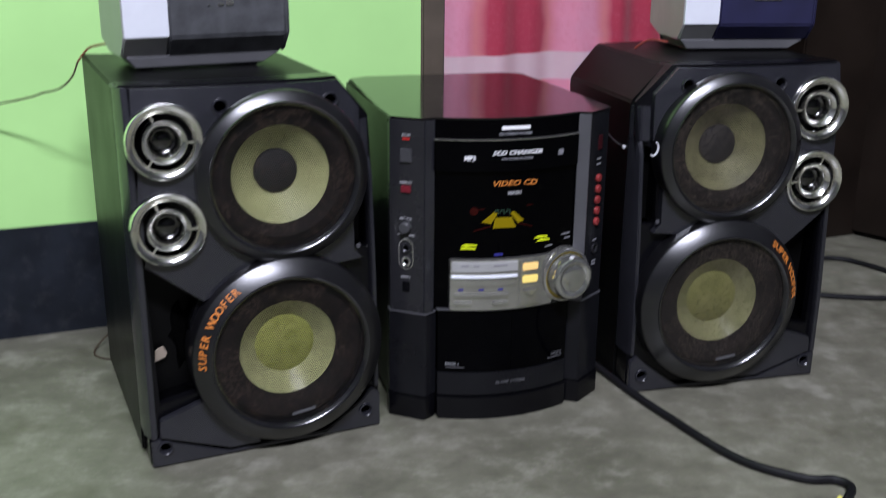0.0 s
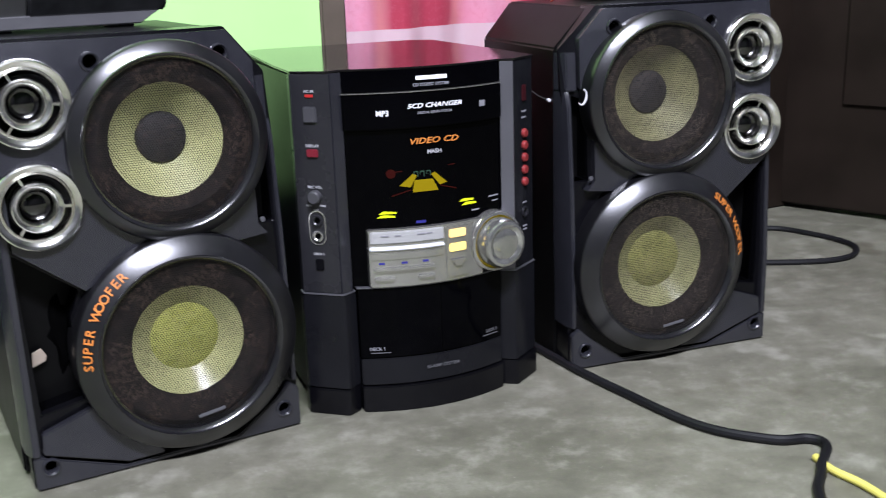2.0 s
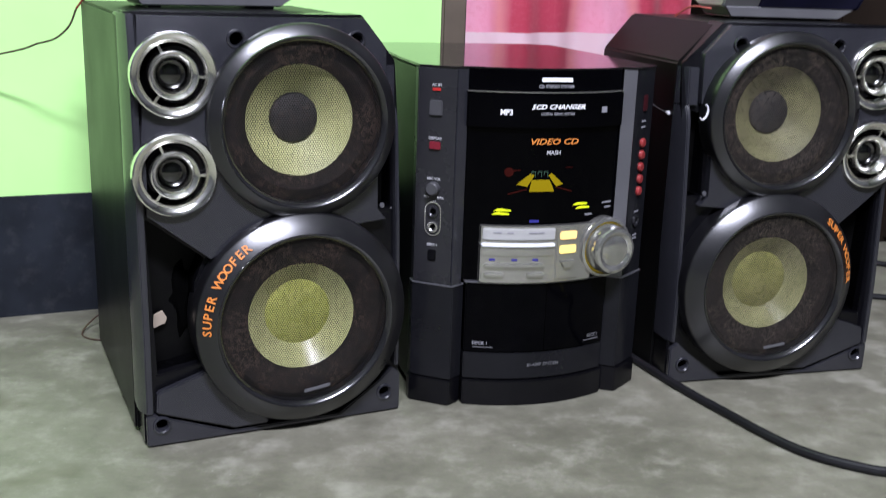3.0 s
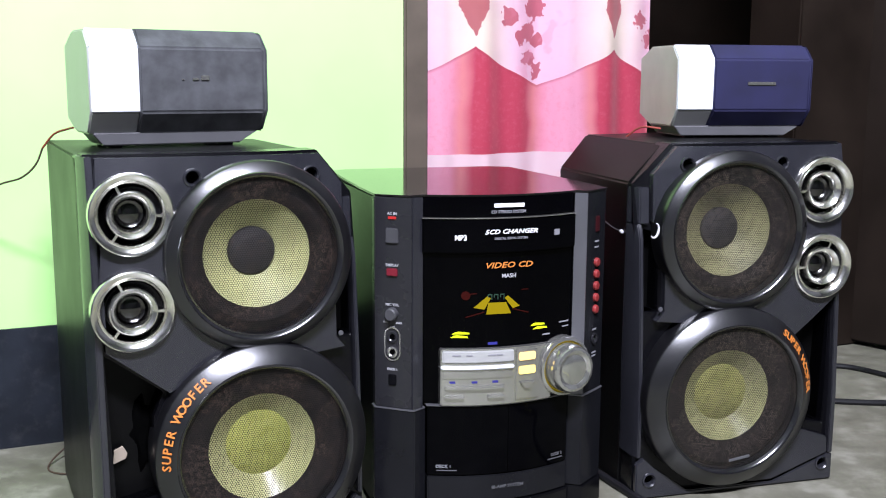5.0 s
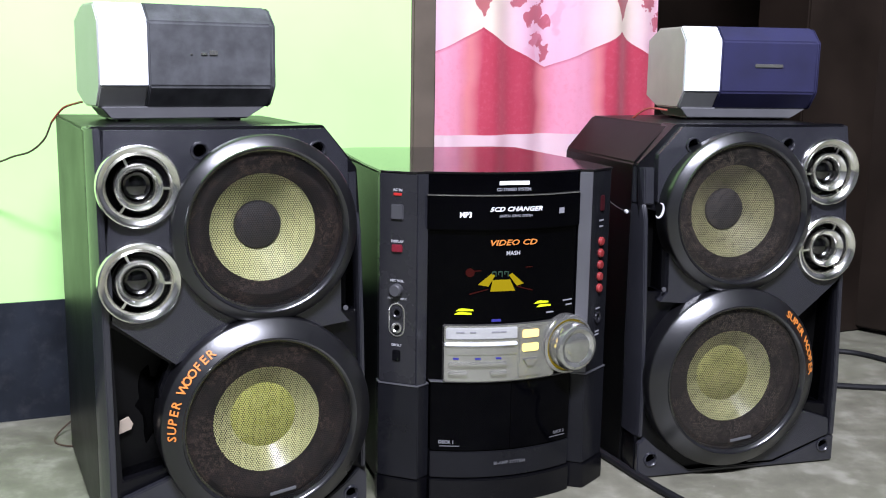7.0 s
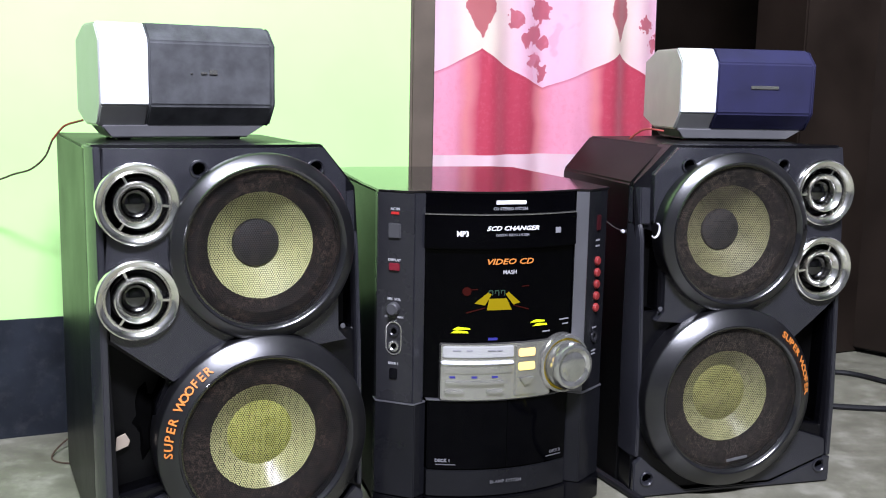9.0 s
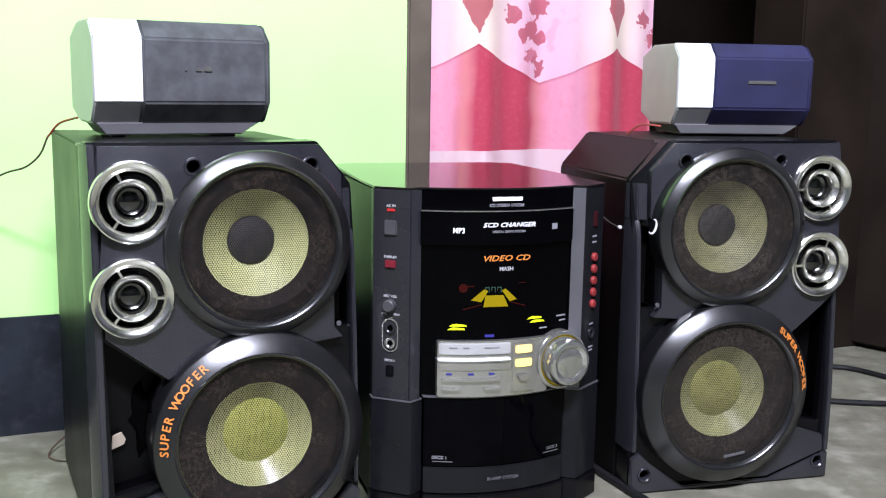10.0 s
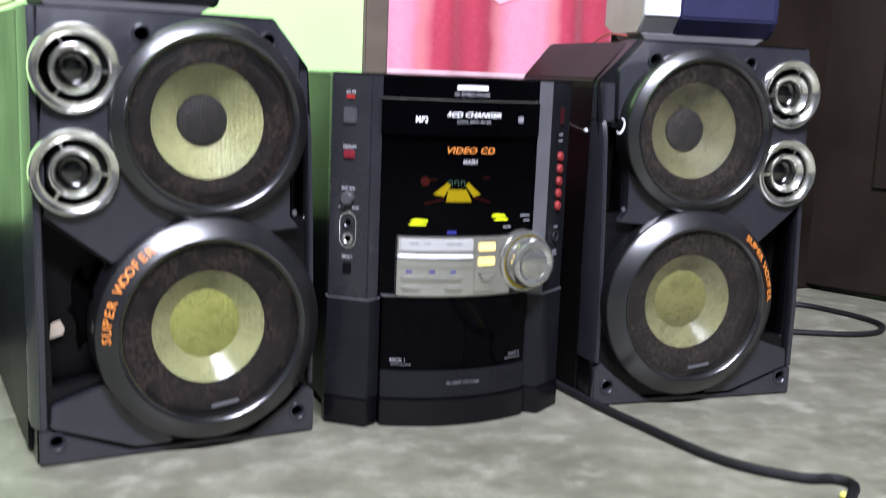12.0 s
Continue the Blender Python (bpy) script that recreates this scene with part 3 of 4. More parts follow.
            add("dust_cap", lathe([(0.0225, 0.0285), (0.0212, 0.0255), (0.015, 0.0238), (0.007, 0.0230), (0, 0.0228)], cx, cz, closed=False), CAP_DARK, woofer, "dull black dust cap")
        else:
            add("surround", lathe([(0.0780, -0.006), (0.072, -0.010), (0.064, -0.010), (0.056, -0.006), (0.0490, -0.001)], cx, cz, closed=False), SURROUND, woofer, "brownish black cone surround")
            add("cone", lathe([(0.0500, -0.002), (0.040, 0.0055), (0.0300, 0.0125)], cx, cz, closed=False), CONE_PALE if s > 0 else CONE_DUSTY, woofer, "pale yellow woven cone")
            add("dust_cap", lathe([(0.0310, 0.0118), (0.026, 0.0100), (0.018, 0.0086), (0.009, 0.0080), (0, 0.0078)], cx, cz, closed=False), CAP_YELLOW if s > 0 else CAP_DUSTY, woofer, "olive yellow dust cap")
            words, size = "SUPER WOOFER", 0.0112
            a0, a1 = (181, 127) if s > 0 else (50, 3)
            rr, yy = 0.0890, -0.0163
            for k, ch in enumerate(words):
                if ch == " ":
                    continue
                a = radians(a0 + (a1 - a0) * k / (len(words) - 1))
                er, tang = Vector((math.cos(a), 0, math.sin(a))), Vector((math.sin(a), 0, -math.cos(a)))
                nrm = (0.50 * er + Vector((0, -0.86, 0))).normalized()
                up = nrm.cross(tang).normalized()
                if up.dot(er) < 0:
                    up = -up
                rot = Matrix((tang, -nrm, up)).transposed().to_4x4()
                place = Matrix.Translation(Vector((s * cx, yy, cz)) + rr * er + 0.0009 * nrm)
                part("letter", moved(lettering(ch, size), place @ rot), ORANGE_INK, woofer, "orange printed letter")
            bar = moved(box(-0.0125, 0.0125, -0.0006, 0.0006, -0.0016, 0.0016, 0.0005), pose(s * cx + 0.010, -lift + 0.0035, cz - 0.066, 0, -8, 0))
            part("badge", bar, DIM_INK, woofer, "small worn silver badge bar")
    # tweeters
    for cx, cz in ((-0.0865, 0.3295), (-0.0885, 0.247)):
        back = Matrix.Translation((0, bend(cx, cz), 0))
        tw = add("tweeter", moved(lathe([(0.0355, 0.001), (0.0360, -0.004), (0.0352, -0.0068), (0.0340, -0.0078), (0.0322, -0.0074), (0.0295, -0.0056), (0.0272, -0.0034), (0.0264, -0.0020), (0.0260, 0.012), (0.0345, 0.012)], cx, cz), back), CHROME, lab="chromed tweeter with a ring-shaped horn")
        add("throat", moved(lathe([(0.0262, 0.008), (0.010, 0.022), (0, 0.022)], cx, cz, 40, False), back), VOID, tw)
        add("inner_ring", moved(lathe([(0.0208, 0.006), (0.0207, -0.005), (0.0202, -0.0066), (0.0192, -0.0070), (0.0168, -0.0050), (0.0145, -0.0022), (0.0136, 0.000), (0.0134, 0.010), (0.0155, 0.012)], cx, cz, 48), back), CHROME, tw, "polished inner ring")
        add("dome", moved(lathe([(0.0140, 0.010), (0.0115, 0.0055), (0.0065, 0.0028), (0, 0.002)], cx, cz, 32, False), back), DOME, tw, "shiny dark dome")
        for a in (115, 355, 235):
            fin = box(0.0195, 0.0272, -0.0018, 0.006, -0.0011, 0.0011, 0.0004)
            add("fin", moved(fin, back @ pose(cx, 0, cz, 0, -a, 0)), CHROME, tw)
    # screw wells
    for cx, cz in WELLS:
        y = bend(cx, cz) if cz > 0.1 else 0.003
        well = add("screw_well", lathe([(0.0084, y + 0.0006), (0.0080, y - 0.0014), (0.0068, y - 0.0018), (0.0056, y - 0.0004), (0.0050, y + 0.016), (0.0051, y + 0.018), (0.0075, y + 0.0008)], cx, cz, 28), GREYBLACK, baffle)
        add("screw", lathe([(0.0052, y + 0.0222), (0.003, y + 0.0205), (0.0, y + 0.020)], cx, cz, 16, False), VOID, well)
    for cx, cz in ((0.1000, 0.2080),):
        add("screw_head", lathe([(0.0026, bend(cx, cz) + 0.0005), (0.0022, bend(cx, cz) - 0.0008), (0.0, bend(cx, cz) - 0.0011)], cx, cz, 16, False), STRIP, baffle)
    return sp


def crumple(rx, rz, ry, seed):
    bm = bmesh.new()
    bmesh.ops.create_icosphere(bm, subdivisions=3, radius=1.0)
    for v in bm.verts:
        n = 1 + 0.45 * noise.noise(v.co * 2.1 + Vector((seed, 0, 0))) + 0.2 * noise.noise(v.co * 5 + Vector((0, seed, 0)))
        v.co = Vector((v.co.x * rx * n, v.co.y * ry * n, v.co.z * rz * n))
    return bm


LEFT = pose(-0.1351, 0.9562, 0, 0, 0, 26.75)
RIGHT = pose(0.3704, 1.1407, 0, 0, 0, 16.3)
loudspeaker(1, LEFT, "large black loudspeaker with yellow cones and chromed tweeters on the floor")
right_speaker = loudspeaker(-1, RIGHT, "large black loudspeaker with dusty yellow cones beside the doorway")
hook = bmesh.new()
rings = []
for k in range(13):
    a = radians(100 - 19 * k)
    mid, rad = Vector((0.0042 * math.cos(a), 0, 0.0075 * math.sin(a))), 0.0006 + 0.0007 * math.sin(math.pi * k / 12)
    out = Vector((math.cos(a), 0, math.sin(a)))
    rings.append([hook.verts.new(mid + out * rad * math.cos(j * math.pi / 4) + Vector((0, rad * math.sin(j * math.pi / 4), 0))) for j in range(8)])
for p, q in zip(rings, rings[1:]):
    for j in range(8):
        hook.faces.new((p[j], p[(j + 1) % 8], q[(j + 1) % 8], q[j]))
hook.faces.new(rings[0])
hook.faces.new(rings[-1][::-1])
bmesh.ops.recalc_face_normals(hook, faces=hook.faces)
part("white_clip", moved(hook, pose(-0.1142, -0.004, 0.2927, 0, 12, 0)), WHITE_CLIP, right_speaker, "torn white plastic clip")
part("lead_tip", moved(lathe([(0.0, -0.0035), (0.0018, -0.0025), (0.0022, 0.0), (0.0015, 0.0025), (0.0, 0.003)], 0, 0, 14, False), pose(-0.1262, 0.0491, 0.2848)), WHITE_CLIP, right_speaker, "white tip of a thin lead")
part("lead", sweep([(-0.1262, 0.0491, 0.2848), (-0.1275, 0.0691, 0.2868), (-0.1265, 0.0941, 0.2908)], 0.0005, 6, 6), SQUARE, right_speaker, "thin dark grey lead on the cabinet side")


# ---- satellite speakers on top ----
def satellite(m, cloth, k, D, label):
    """k scales the casing; D is its depth."""
    st = thing("satellite_speaker", m, label, "small speaker", "satellite speakers on the towers")
    hw, split = 0.0815, -0.0385

    def add(name, bm, material, lab=""):
        return part(name, moved(bm, Matrix.Scale(k, 4)), material, st, lab)

    def shell(x0, x1, grow=0.0):
        sec = [(0.0, 0.032), (0.0, 0.089), (0.017, 0.1045), (D - 0.034, 0.1045), (D, 0.092), (D, 0.024), (D - 0.034, 0.013), (0.016, 0.013)]
        sec = [(y - grow if y < 0.03 else y, z + (grow if z > 0.1 else 0.0)) for y, z in sec]
        bm = bmesh.new()
        f = bm.faces.new([bm.verts.new((x0, y, z)) for y, z in sec])
        r = bmesh.ops.extrude_face_region(bm, geom=[f])
        bmesh.ops.translate(bm, vec=(x1 - x0, 0, 0), verts=[g for g in r["geom"] if isinstance(g, bmesh.types.BMVert)])
        bmesh.ops.recalc_face_normals(bm, faces=bm.faces[:])
        return soften(bm, 0.0018, 3)

    def facet(x0, x1, y0, z0, y1, z1, t=0.0012):
        """A thin plate across the casing from (y0, z0) up to (y1, z1)."""
        bm = solid_from([(x0, y0, z0), (x1, y0, z0), (x1, y1, z1), (x0, y1, z1)], [(0, 1, 2, 3)])
        bmesh.ops.solidify(bm, geom=bm.faces[:], thickness=t)
        return soften(bm, 0.0004)

    add("casing", shell(-hw, split), MIDGREY, "silver-grey plastic casing")
    add("end_cap", shell(hw - 0.004, hw, 0.0004), cloth)
    add("grille", shell(split + 0.0004, hw - 0.0043, 0.0010), cloth, "cloth-covered facetted grille")
    add("front_plate", box(-hw + 0.0012, split - 0.0002, -0.0014, 0.003, 0.0325, 0.0890, 0.0008), WHITE_SILVER, "pale silver front plate")
    add("top_plate", facet(-hw + 0.0012, split - 0.0002, -0.0010, 0.0893, 0.0164, 0.1052), WHITE_SILVER, "pale silver top bevel")
    if cloth is BLUECLOTH:
        add("badge", box(0.002, 0.036, -0.0024, -0.0008, 0.0600, 0.0640, 0.0006), SILVER, "small silver badge bar")
    else:
        for x0, x1 in ((-0.0005, 0.0015), (0.0090, 0.0150), (0.0170, 0.0245)):
            add("badge", box(x0, x1, -0.0022, -0.0008, 0.0605, 0.0605 + (0.0012 if x0 < 0.0 else 0.0022 if x1 < 0.016 else 0.0044), 0.0003), SILVER, "worn remains of a silver badge")
    foot = plan_prism([(-0.0775, 0.014), (0.0745, 0.014), (0.070, D - 0.02), (-0.074, D - 0.02)], 0.0022, 0.0142, 0.0012)
    for v in foot.verts:
        if v.co.z < 0.007:
            v.co.x = v.co.x * 0.85 - 0.003
            v.co.y += 0.004
    add("foot", foot, FOOTGREY, "grey wedge foot")
    for x in (-0.056, 0.048):
        for y in (0.028, D - 0.032):
            add("rubber_pad", box(x - 0.006, x + 0.006, y - 0.005, y + 0.005, 0.0, 0.0030, 0.0005), RUBBER)
    return st


satellite(LEFT @ pose(-0.0157, 0.117, 0.3773, 0, 0, 4.6), DARKCLOTH, 1.057, 0.100, "small grey satellite speaker with dark cloth grille")
satellite(RIGHT @ pose(0.059, 0.122, 0.3773, 0, 0, -5.8), BLUECLOTH, 1.02, 0.118, "small grey satellite speaker with navy cloth grille")

# ---- the main unit ----
MAIN = pose(0.1063, 1.0525, 0, 0, 0, 18.0)


def bow(x, half=0.0785, edge=0.012, mid=-0.006):
    """Depth of the convex front at x."""
    return mid + (edge - mid) * (x / half) ** 2


def bow_slab(x0, x1, z0, z1, out=0.0, back=0.03, bevel=0.001, n=14):
    xs = [x0 + (x1 - x0) * k / n for k in range(n + 1)]
    return plan_prism([(x, bow(x) - out) for x in xs] + [(x1, back), (x0, back)], z0, z1, bevel)


def on_bow(bm, x, z, out=0.0006):
    turn = math.degrees(math.atan2(0.036 * x / 0.0785 ** 2, 1))
    return moved(bm, pose(x, bow(x) - out, z, 0, 0, turn))


def stereo():
    st = thing("stereo_unit", MAIN, "black compact stereo unit with silver control panel between loudspeakers", "stereo")
    P = lambda name, bm, material, parent=st, label="": part(name, bm, material, parent, label)
    case = P("case", box(-0.117, 0.117, 0.031, 0.300, 0.006, 0.3325, 0.003), CABINET, st, "black steel case")
    lid_plan = [(-0.122, 0.029), (-0.0925, 0.0065), (-0.079, 0.012)] + [(x, bow(x)) for x in (-0.06, -0.04, -0.02, 0, 0.02, 0.04, 0.06)] + [(0.079, 0.012), (0.0915, 0.0055), (0.124, 0.029), (0.124, 0.10), (0.115, 0.290), (0.09, 0.304), (-0.09, 0.304), (-0.113, 0.290), (-0.122, 0.10)]
    P("lid", plan_prism(lid_plan, 0.3332, 0.3352, 0.0008), TOPGLOSS, st, "glossy black reflective lid")
    # pillars
    for s in (-1, 1):
        up = [(s * x, y) for x, y in ((0.122, 0.0290), (0.0925, 0.0070), (0.0905, 0.0065), (0.0795, 0.0125), (0.0795, 0.031), (0.122, 0.040))]
        lo = [(s * x, y) for x, y in ((0.123, 0.0285), (0.0915, 0.0045), (0.0890, 0.0040), (0.0755, 0.0125), (0.0755, 0.031), (0.123, 0.040))]
        # left pillar lighter than the right: the light's fall is put into the colour
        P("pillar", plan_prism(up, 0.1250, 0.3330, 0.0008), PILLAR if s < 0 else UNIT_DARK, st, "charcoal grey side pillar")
        P("pillar_seam", plan_prism([(x * 1.002, y - 0.0006) for x, y in lo], 0.1236, 0.1249, 0.0002), STRIP, st)
        P("lower_pillar", plan_prism(lo, 0.0275, 0.1235, 0.0008), UNIT_DARK, st, "charcoal lower pillar")
        P("pillar_foot", plan_prism([(x * 1.01, y - 0.001) for x, y in lo], 0.0, 0.0265, 0.001), BLACK, st)
        strip = [(s * x, y) for x, y in ((0.0912, 0.0062), (0.0798, 0.0118), (0.0788, 0.0106), (0.0902, 0.0050))]
        # paler strip on the right only, a painted catch of light on that edge
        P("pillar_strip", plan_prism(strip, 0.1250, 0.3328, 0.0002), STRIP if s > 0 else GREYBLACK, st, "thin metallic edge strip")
    top = P("top_band", bow_slab(-0.0785, 0.0785, 0.3135, 0.3330), GLOSS, st, "gloss black band with lettering")
    tray = P("disc_tray", bow_slab(-0.0800, 0.0785, 0.2795, 0.3125, 0.005), GLOSS, st, "gloss black disc changer tray front")
    P("tray_trim", bow_slab(-0.0805, 0.0790, 0.3127, 0.3134, 0.0055, 0.028, 0.0002), SILVER, tray)
    window = P("display_window", bow_slab(-0.0785, 0.0785, 0.1290, 0.2790, 0.0), SMOKE, st, "smoked display window")
    deck = P("cassette_deck", bow_slab(-0.0745, 0.0745, 0.0560, 0.1270, 0.003), GLOSS, st, "gloss black cassette deck doors")
    P("deck_seam", on_bow(box(-0.0003, 0.0003, -0.0001, 0.001, -0.035, 0.035), 0.004, 0.0915, 0.0031), VOID, deck)
    P("trim_line", bow_slab(-0.0760, 0.0760, 0.1272, 0.1287, 0.004, 0.028, 0.0003), STRIP, deck)
    base = P("base_panel", bow_slab(-0.0745, 0.0745, 0.0275, 0.0550, 0.003), UNIT_DARK, st, "charcoal plastic base panel")
    P("base_foot", bow_slab(-0.0752, 0.0752, 0.0, 0.0265, 0.006), BLACK, base)
    # lettering on the front
    def words(text, x, z, size, ink, parent, out, squash=1.0, slant=0.0):
        bm = lettering(text, size, 0.0004, slant)
        bmesh.ops.scale(bm, vec=(squash, 1, 1), verts=bm.verts[:])
        P("lettering", on_bow(bm, x, z, out), ink, parent)

    P("badge", on_bow(box(-0.0155, 0.0155, -0.0003, 0.0003, -0.0019, 0.0019, 0.0002), 0.0025, 0.3248, 0.0007), WHITE_INK, top, "white brand bar")
    words("CD STEREO SYSTEM", 0.002, 0.3185, 0.0040, GREY_INK, top, 0.0007)
    words("5CD CHANGER", 0.003, 0.3000, 0.0060, WHITE_INK, tray, 0.0058, 1.30, 0.3)
    words("DIGITAL SERVO SYSTEM", 0.003, 0.2935, 0.0032, GREY_INK, tray, 0.0058)
    words("MP3", -0.046, 0.2945, 0.0075, WHITE_INK, tray, 0.0058, 0.9)
    P("disc_mark", on_bow(box(-0.0035, 0.0035, -0.0003, 0.0003, -0.003, 0.003, 0.0003), 0.0540, 0.2965, 0.0058), GREY_INK, tray)
    words("VIDEO CD", 0.0025, 0.2665, 0.0078, ORANGE_INK, window, 0.0010, 1.36, 0.25)
    words("MASH", 0.0030, 0.2560, 0.0056, LABEL_INK, window, 0.0010)
    words("DECK 1", -0.060, 0.0655, 0.0046, GREY_INK, deck, 0.0036)
    P("print_line", on_bow(box(-0.010, 0.010, -0.0003, 0.0003, -0.0004, 0.0004), -0.0570, 0.0615, 0.0036), DIM_INK, deck)
    words("DECK 2", 0.061, 0.0660, 0.0044, DIM_INK, deck, 0.0036)
    P("print_line", on_bow(box(-0.010, 0.010, -0.0003, 0.0003, -0.0004, 0.0004), 0.0590, 0.0620, 0.0036), DIM_INK, deck)
    words("BI-AMP SYSTEM", 0.004, 0.0425, 0.0046, DIM_INK, base, 0.0036, 1.1)
    # lit display
    def glyph(pts, material, name="display_segment", lab=""):
        P(name, curved(pts, 0.0010), material, window, lab)

    def curved(pts, out):
        bm = prism(pts, 0.0, 0.0003)
        for v in bm.verts:
            v.co.y += bow(v.co.x) - out
        return bm

    glyph([(-0.0175, 0.2300), (0.0005, 0.2300), (0.0060, 0.2185), (-0.0195, 0.2185)], LIT_DISPLAY)
    glyph([(-0.0185, 0.2365), (-0.0150, 0.2345), (-0.0215, 0.2235), (-0.0320, 0.2255)], LIT_DISPLAY)
    glyph([(0.0025, 0.2365), (-0.0010, 0.2345), (0.0075, 0.2235), (0.0150, 0.2255)], LIT_DISPLAY)
    glyph([(-0.0400, 0.2165), (-0.0215, 0.2215), (-0.0215, 0.2205), (-0.0395, 0.2155)], DIM_RED)
    glyph([(0.0075, 0.2235), (0.0250, 0.2185), (0.0245, 0.2175), (0.0075, 0.2225)], DIM_RED)
    glyph([(-0.0355, 0.2395), (0.0240, 0.2420), (0.0240, 0.2412), (-0.0355, 0.2385)], DIM_RED)
    glyph([(x - 0.0395, z + 0.2375) for x, z in circle(0, 0, 0.0045, 9)], DIM_RED)
    for k in range(3):
        x = -0.0160 + 0.0062 * k
        glyph([(x - 0.002, 0.2385), (x + 0.002, 0.2385), (x + 0.002, 0.2375), (x - 0.002, 0.2375)], DIM_TEAL)
        glyph([(x - 0.0022, 0.2350), (x - 0.0014, 0.2350), (x - 0.0014, 0.2385), (x - 0.0022, 0.2385)], DIM_TEAL)
        glyph([(x + 0.0014, 0.2330), (x + 0.0022, 0.2330), (x + 0.0022, 0.2385), (x + 0.0014, 0.2385)], DIM_TEAL)
    for x, z in ((-0.0440, 0.2005), (-0.0455, 0.1970), (0.0355, 0.2050), (0.0385, 0.2012)):
        glyph([(x - 0.0085, z - 0.0013), (x + 0.0085, z - 0.0013), (x + 0.0080, z + 0.0004), (x - 0.0020, z + 0.0015), (x - 0.0050, z + 0.0010)], LIT_GREEN, "lit_mark", "glowing lime mark")
    glyph([(-0.0175, 0.1882), (-0.0080, 0.1882), (-0.0080, 0.1908), (-0.0175, 0.1908)], LIT_BLUE, "lit_mark", "small blue lamp")
    for x, z, w in ((0.068, 0.2035, 0.006), (0.070, 0.1985, 0.004), (0.046, 0.1935, 0.0045)):
        glyph([(x - w, z - 0.0007), (x + w, z - 0.0007), (x + w, z + 0.0007), (x - w, z + 0.0007)], GREY_INK, "print_line")
    # silver control panel
    panel = P("control_panel", bow_slab(-0.0640, 0.0500, 0.1290, 0.1855, 0.0075), SILVER, st, "brushed silver control panel")
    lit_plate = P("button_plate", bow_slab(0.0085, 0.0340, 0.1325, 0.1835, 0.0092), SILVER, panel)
    P("upper_buttons", bow_slab(-0.0630, 0.0070, 0.1720, 0.1840, 0.0090), MIDGREY, panel, "grey transport buttons")
    P("bright_bar", bow_slab(-0.0640, 0.0070, 0.1655, 0.1690, 0.0105), WHITE_SILVER, panel, "bright metal bar")
    P("middle_strip", bow_slab(-0.0630, 0.0070, 0.1560, 0.1640, 0.0088), SILVER, panel)
    P("long_button", bow_slab(-0.0605, -0.0030, 0.1452, 0.1490, 0.0110), SILVER, panel, "slim silver button")
    for x in (-0.0535, -0.0325, -0.0120):
        P("lamp", on_bow(box(-0.0028, 0.0028, -0.0003, 0.0003, -0.0009, 0.0009), x, 0.1528, 0.0080), LIT_BLUE, panel)
    for x0, x1 in ((-0.0605, -0.0425), (-0.0200, -0.0030)):
        P("button", bow_slab(x0, x1, 0.1360, 0.1396, 0.0110), SILVER, panel, "slim silver button")
    for x, w in ((-0.050, 0.004), (-0.038, 0.003), (-0.016, 0.004), (-0.008, 0.003)):
        P("print_line", on_bow(box(-w, w, -0.0003, 0.0003, -0.0006, 0.0006), x, 0.1800, 0.0093), GREY_INK, panel)
    for z, material in ((0.1765, LIT_ORANGE), (0.1625, LIT_YELLOW)):
        P("lit_button", bow_slab(0.0120, 0.0300, z - 0.0040, z + 0.0040, 0.0112), material, lit_plate, "glowing yellow button")
    P("button", on_bow(prism([(-0.008, 0.003), (0.008, 0.003), (0.003, -0.004), (-0.003, -0.004)], -0.002, 0.001, bevel=0.0005), 0.0210, 0.1480, 0.0100), SILVER, lit_plate, "wedge-shaped button")
    # volume knob
    turn = math.degrees(math.atan2(0.036 * 0.064 / 0.0785 ** 2, 1))
    kx, ky, kz = 0.0640, bow(0.064), 0.1595
    knob_m = pose(kx, ky, kz, 0, 0, turn * 0.6)
    P("knob_bezel", moved(lathe([(0.0305, 0.004), (0.0305, -0.009), (0.0295, -0.0115), (0.0270, -0.0125), (0.0255, -0.010), (0.0255, 0.004)], 0, 0), knob_m), SILVER, st, "silver ring round the knob")
    knob = P("volume_knob", moved(lathe([(0.0248, -0.004), (0.0246, -0.018), (0.0238, -0.0235), (0.0222, -0.0262), (0.0195, -0.0272), (0.0165, -0.0262), (0.0150, -0.0250), (0, -0.0250), (0, -0.004)], 0, 0, closed=False), knob_m), CLEAR_KNOB, st, "large frosted silver volume knob")
    P("knob_face", moved(lathe([(0.0150, -0.0252), (0.0120, -0.0262), (0.006, -0.0268), (0, -0.0270)], 0, 0, closed=False), knob_m), CLEAR_KNOB, knob, "frosted knob face")
    P("lit_ring", moved(lathe([(0.0253, -0.0095), (0.0252, -0.0105), (0.0249, -0.0100)], 0, 0), knob_m), LIT_DISPLAY, knob, "faint yellow lit ring")

    # controls on the slanted pillars
    def on_pillar(s, bm, z, out=0.0, slide=0.0):
        t = Vector((0.0295, -0.022, 0)).normalized()
        mid = Vector((-0.10725, 0.01795, 0)) + t * slide
        n = Vector((-0.022, -0.0295, 0)).normalized()
        p = mid + n * out
        return moved(bm, pose(-s * p.x, p.y, z, 0, 0, s * 36.7))

    def label(s, text, z, size=0.0036, slide=0.0):
        P("lettering", on_pillar(s, lettering(text, size), z, 0.0004, slide), LABEL_INK if s < 0 else GREY_INK, st)

    label(-1, "AC IN", 0.3172)
    P("indicator", on_pillar(-1, box(-0.004, 0.004, -0.0006, 0.0006, -0.0012, 0.0012), 0.3132, 0.0003), LIT_RED, st, "small red power lamp")
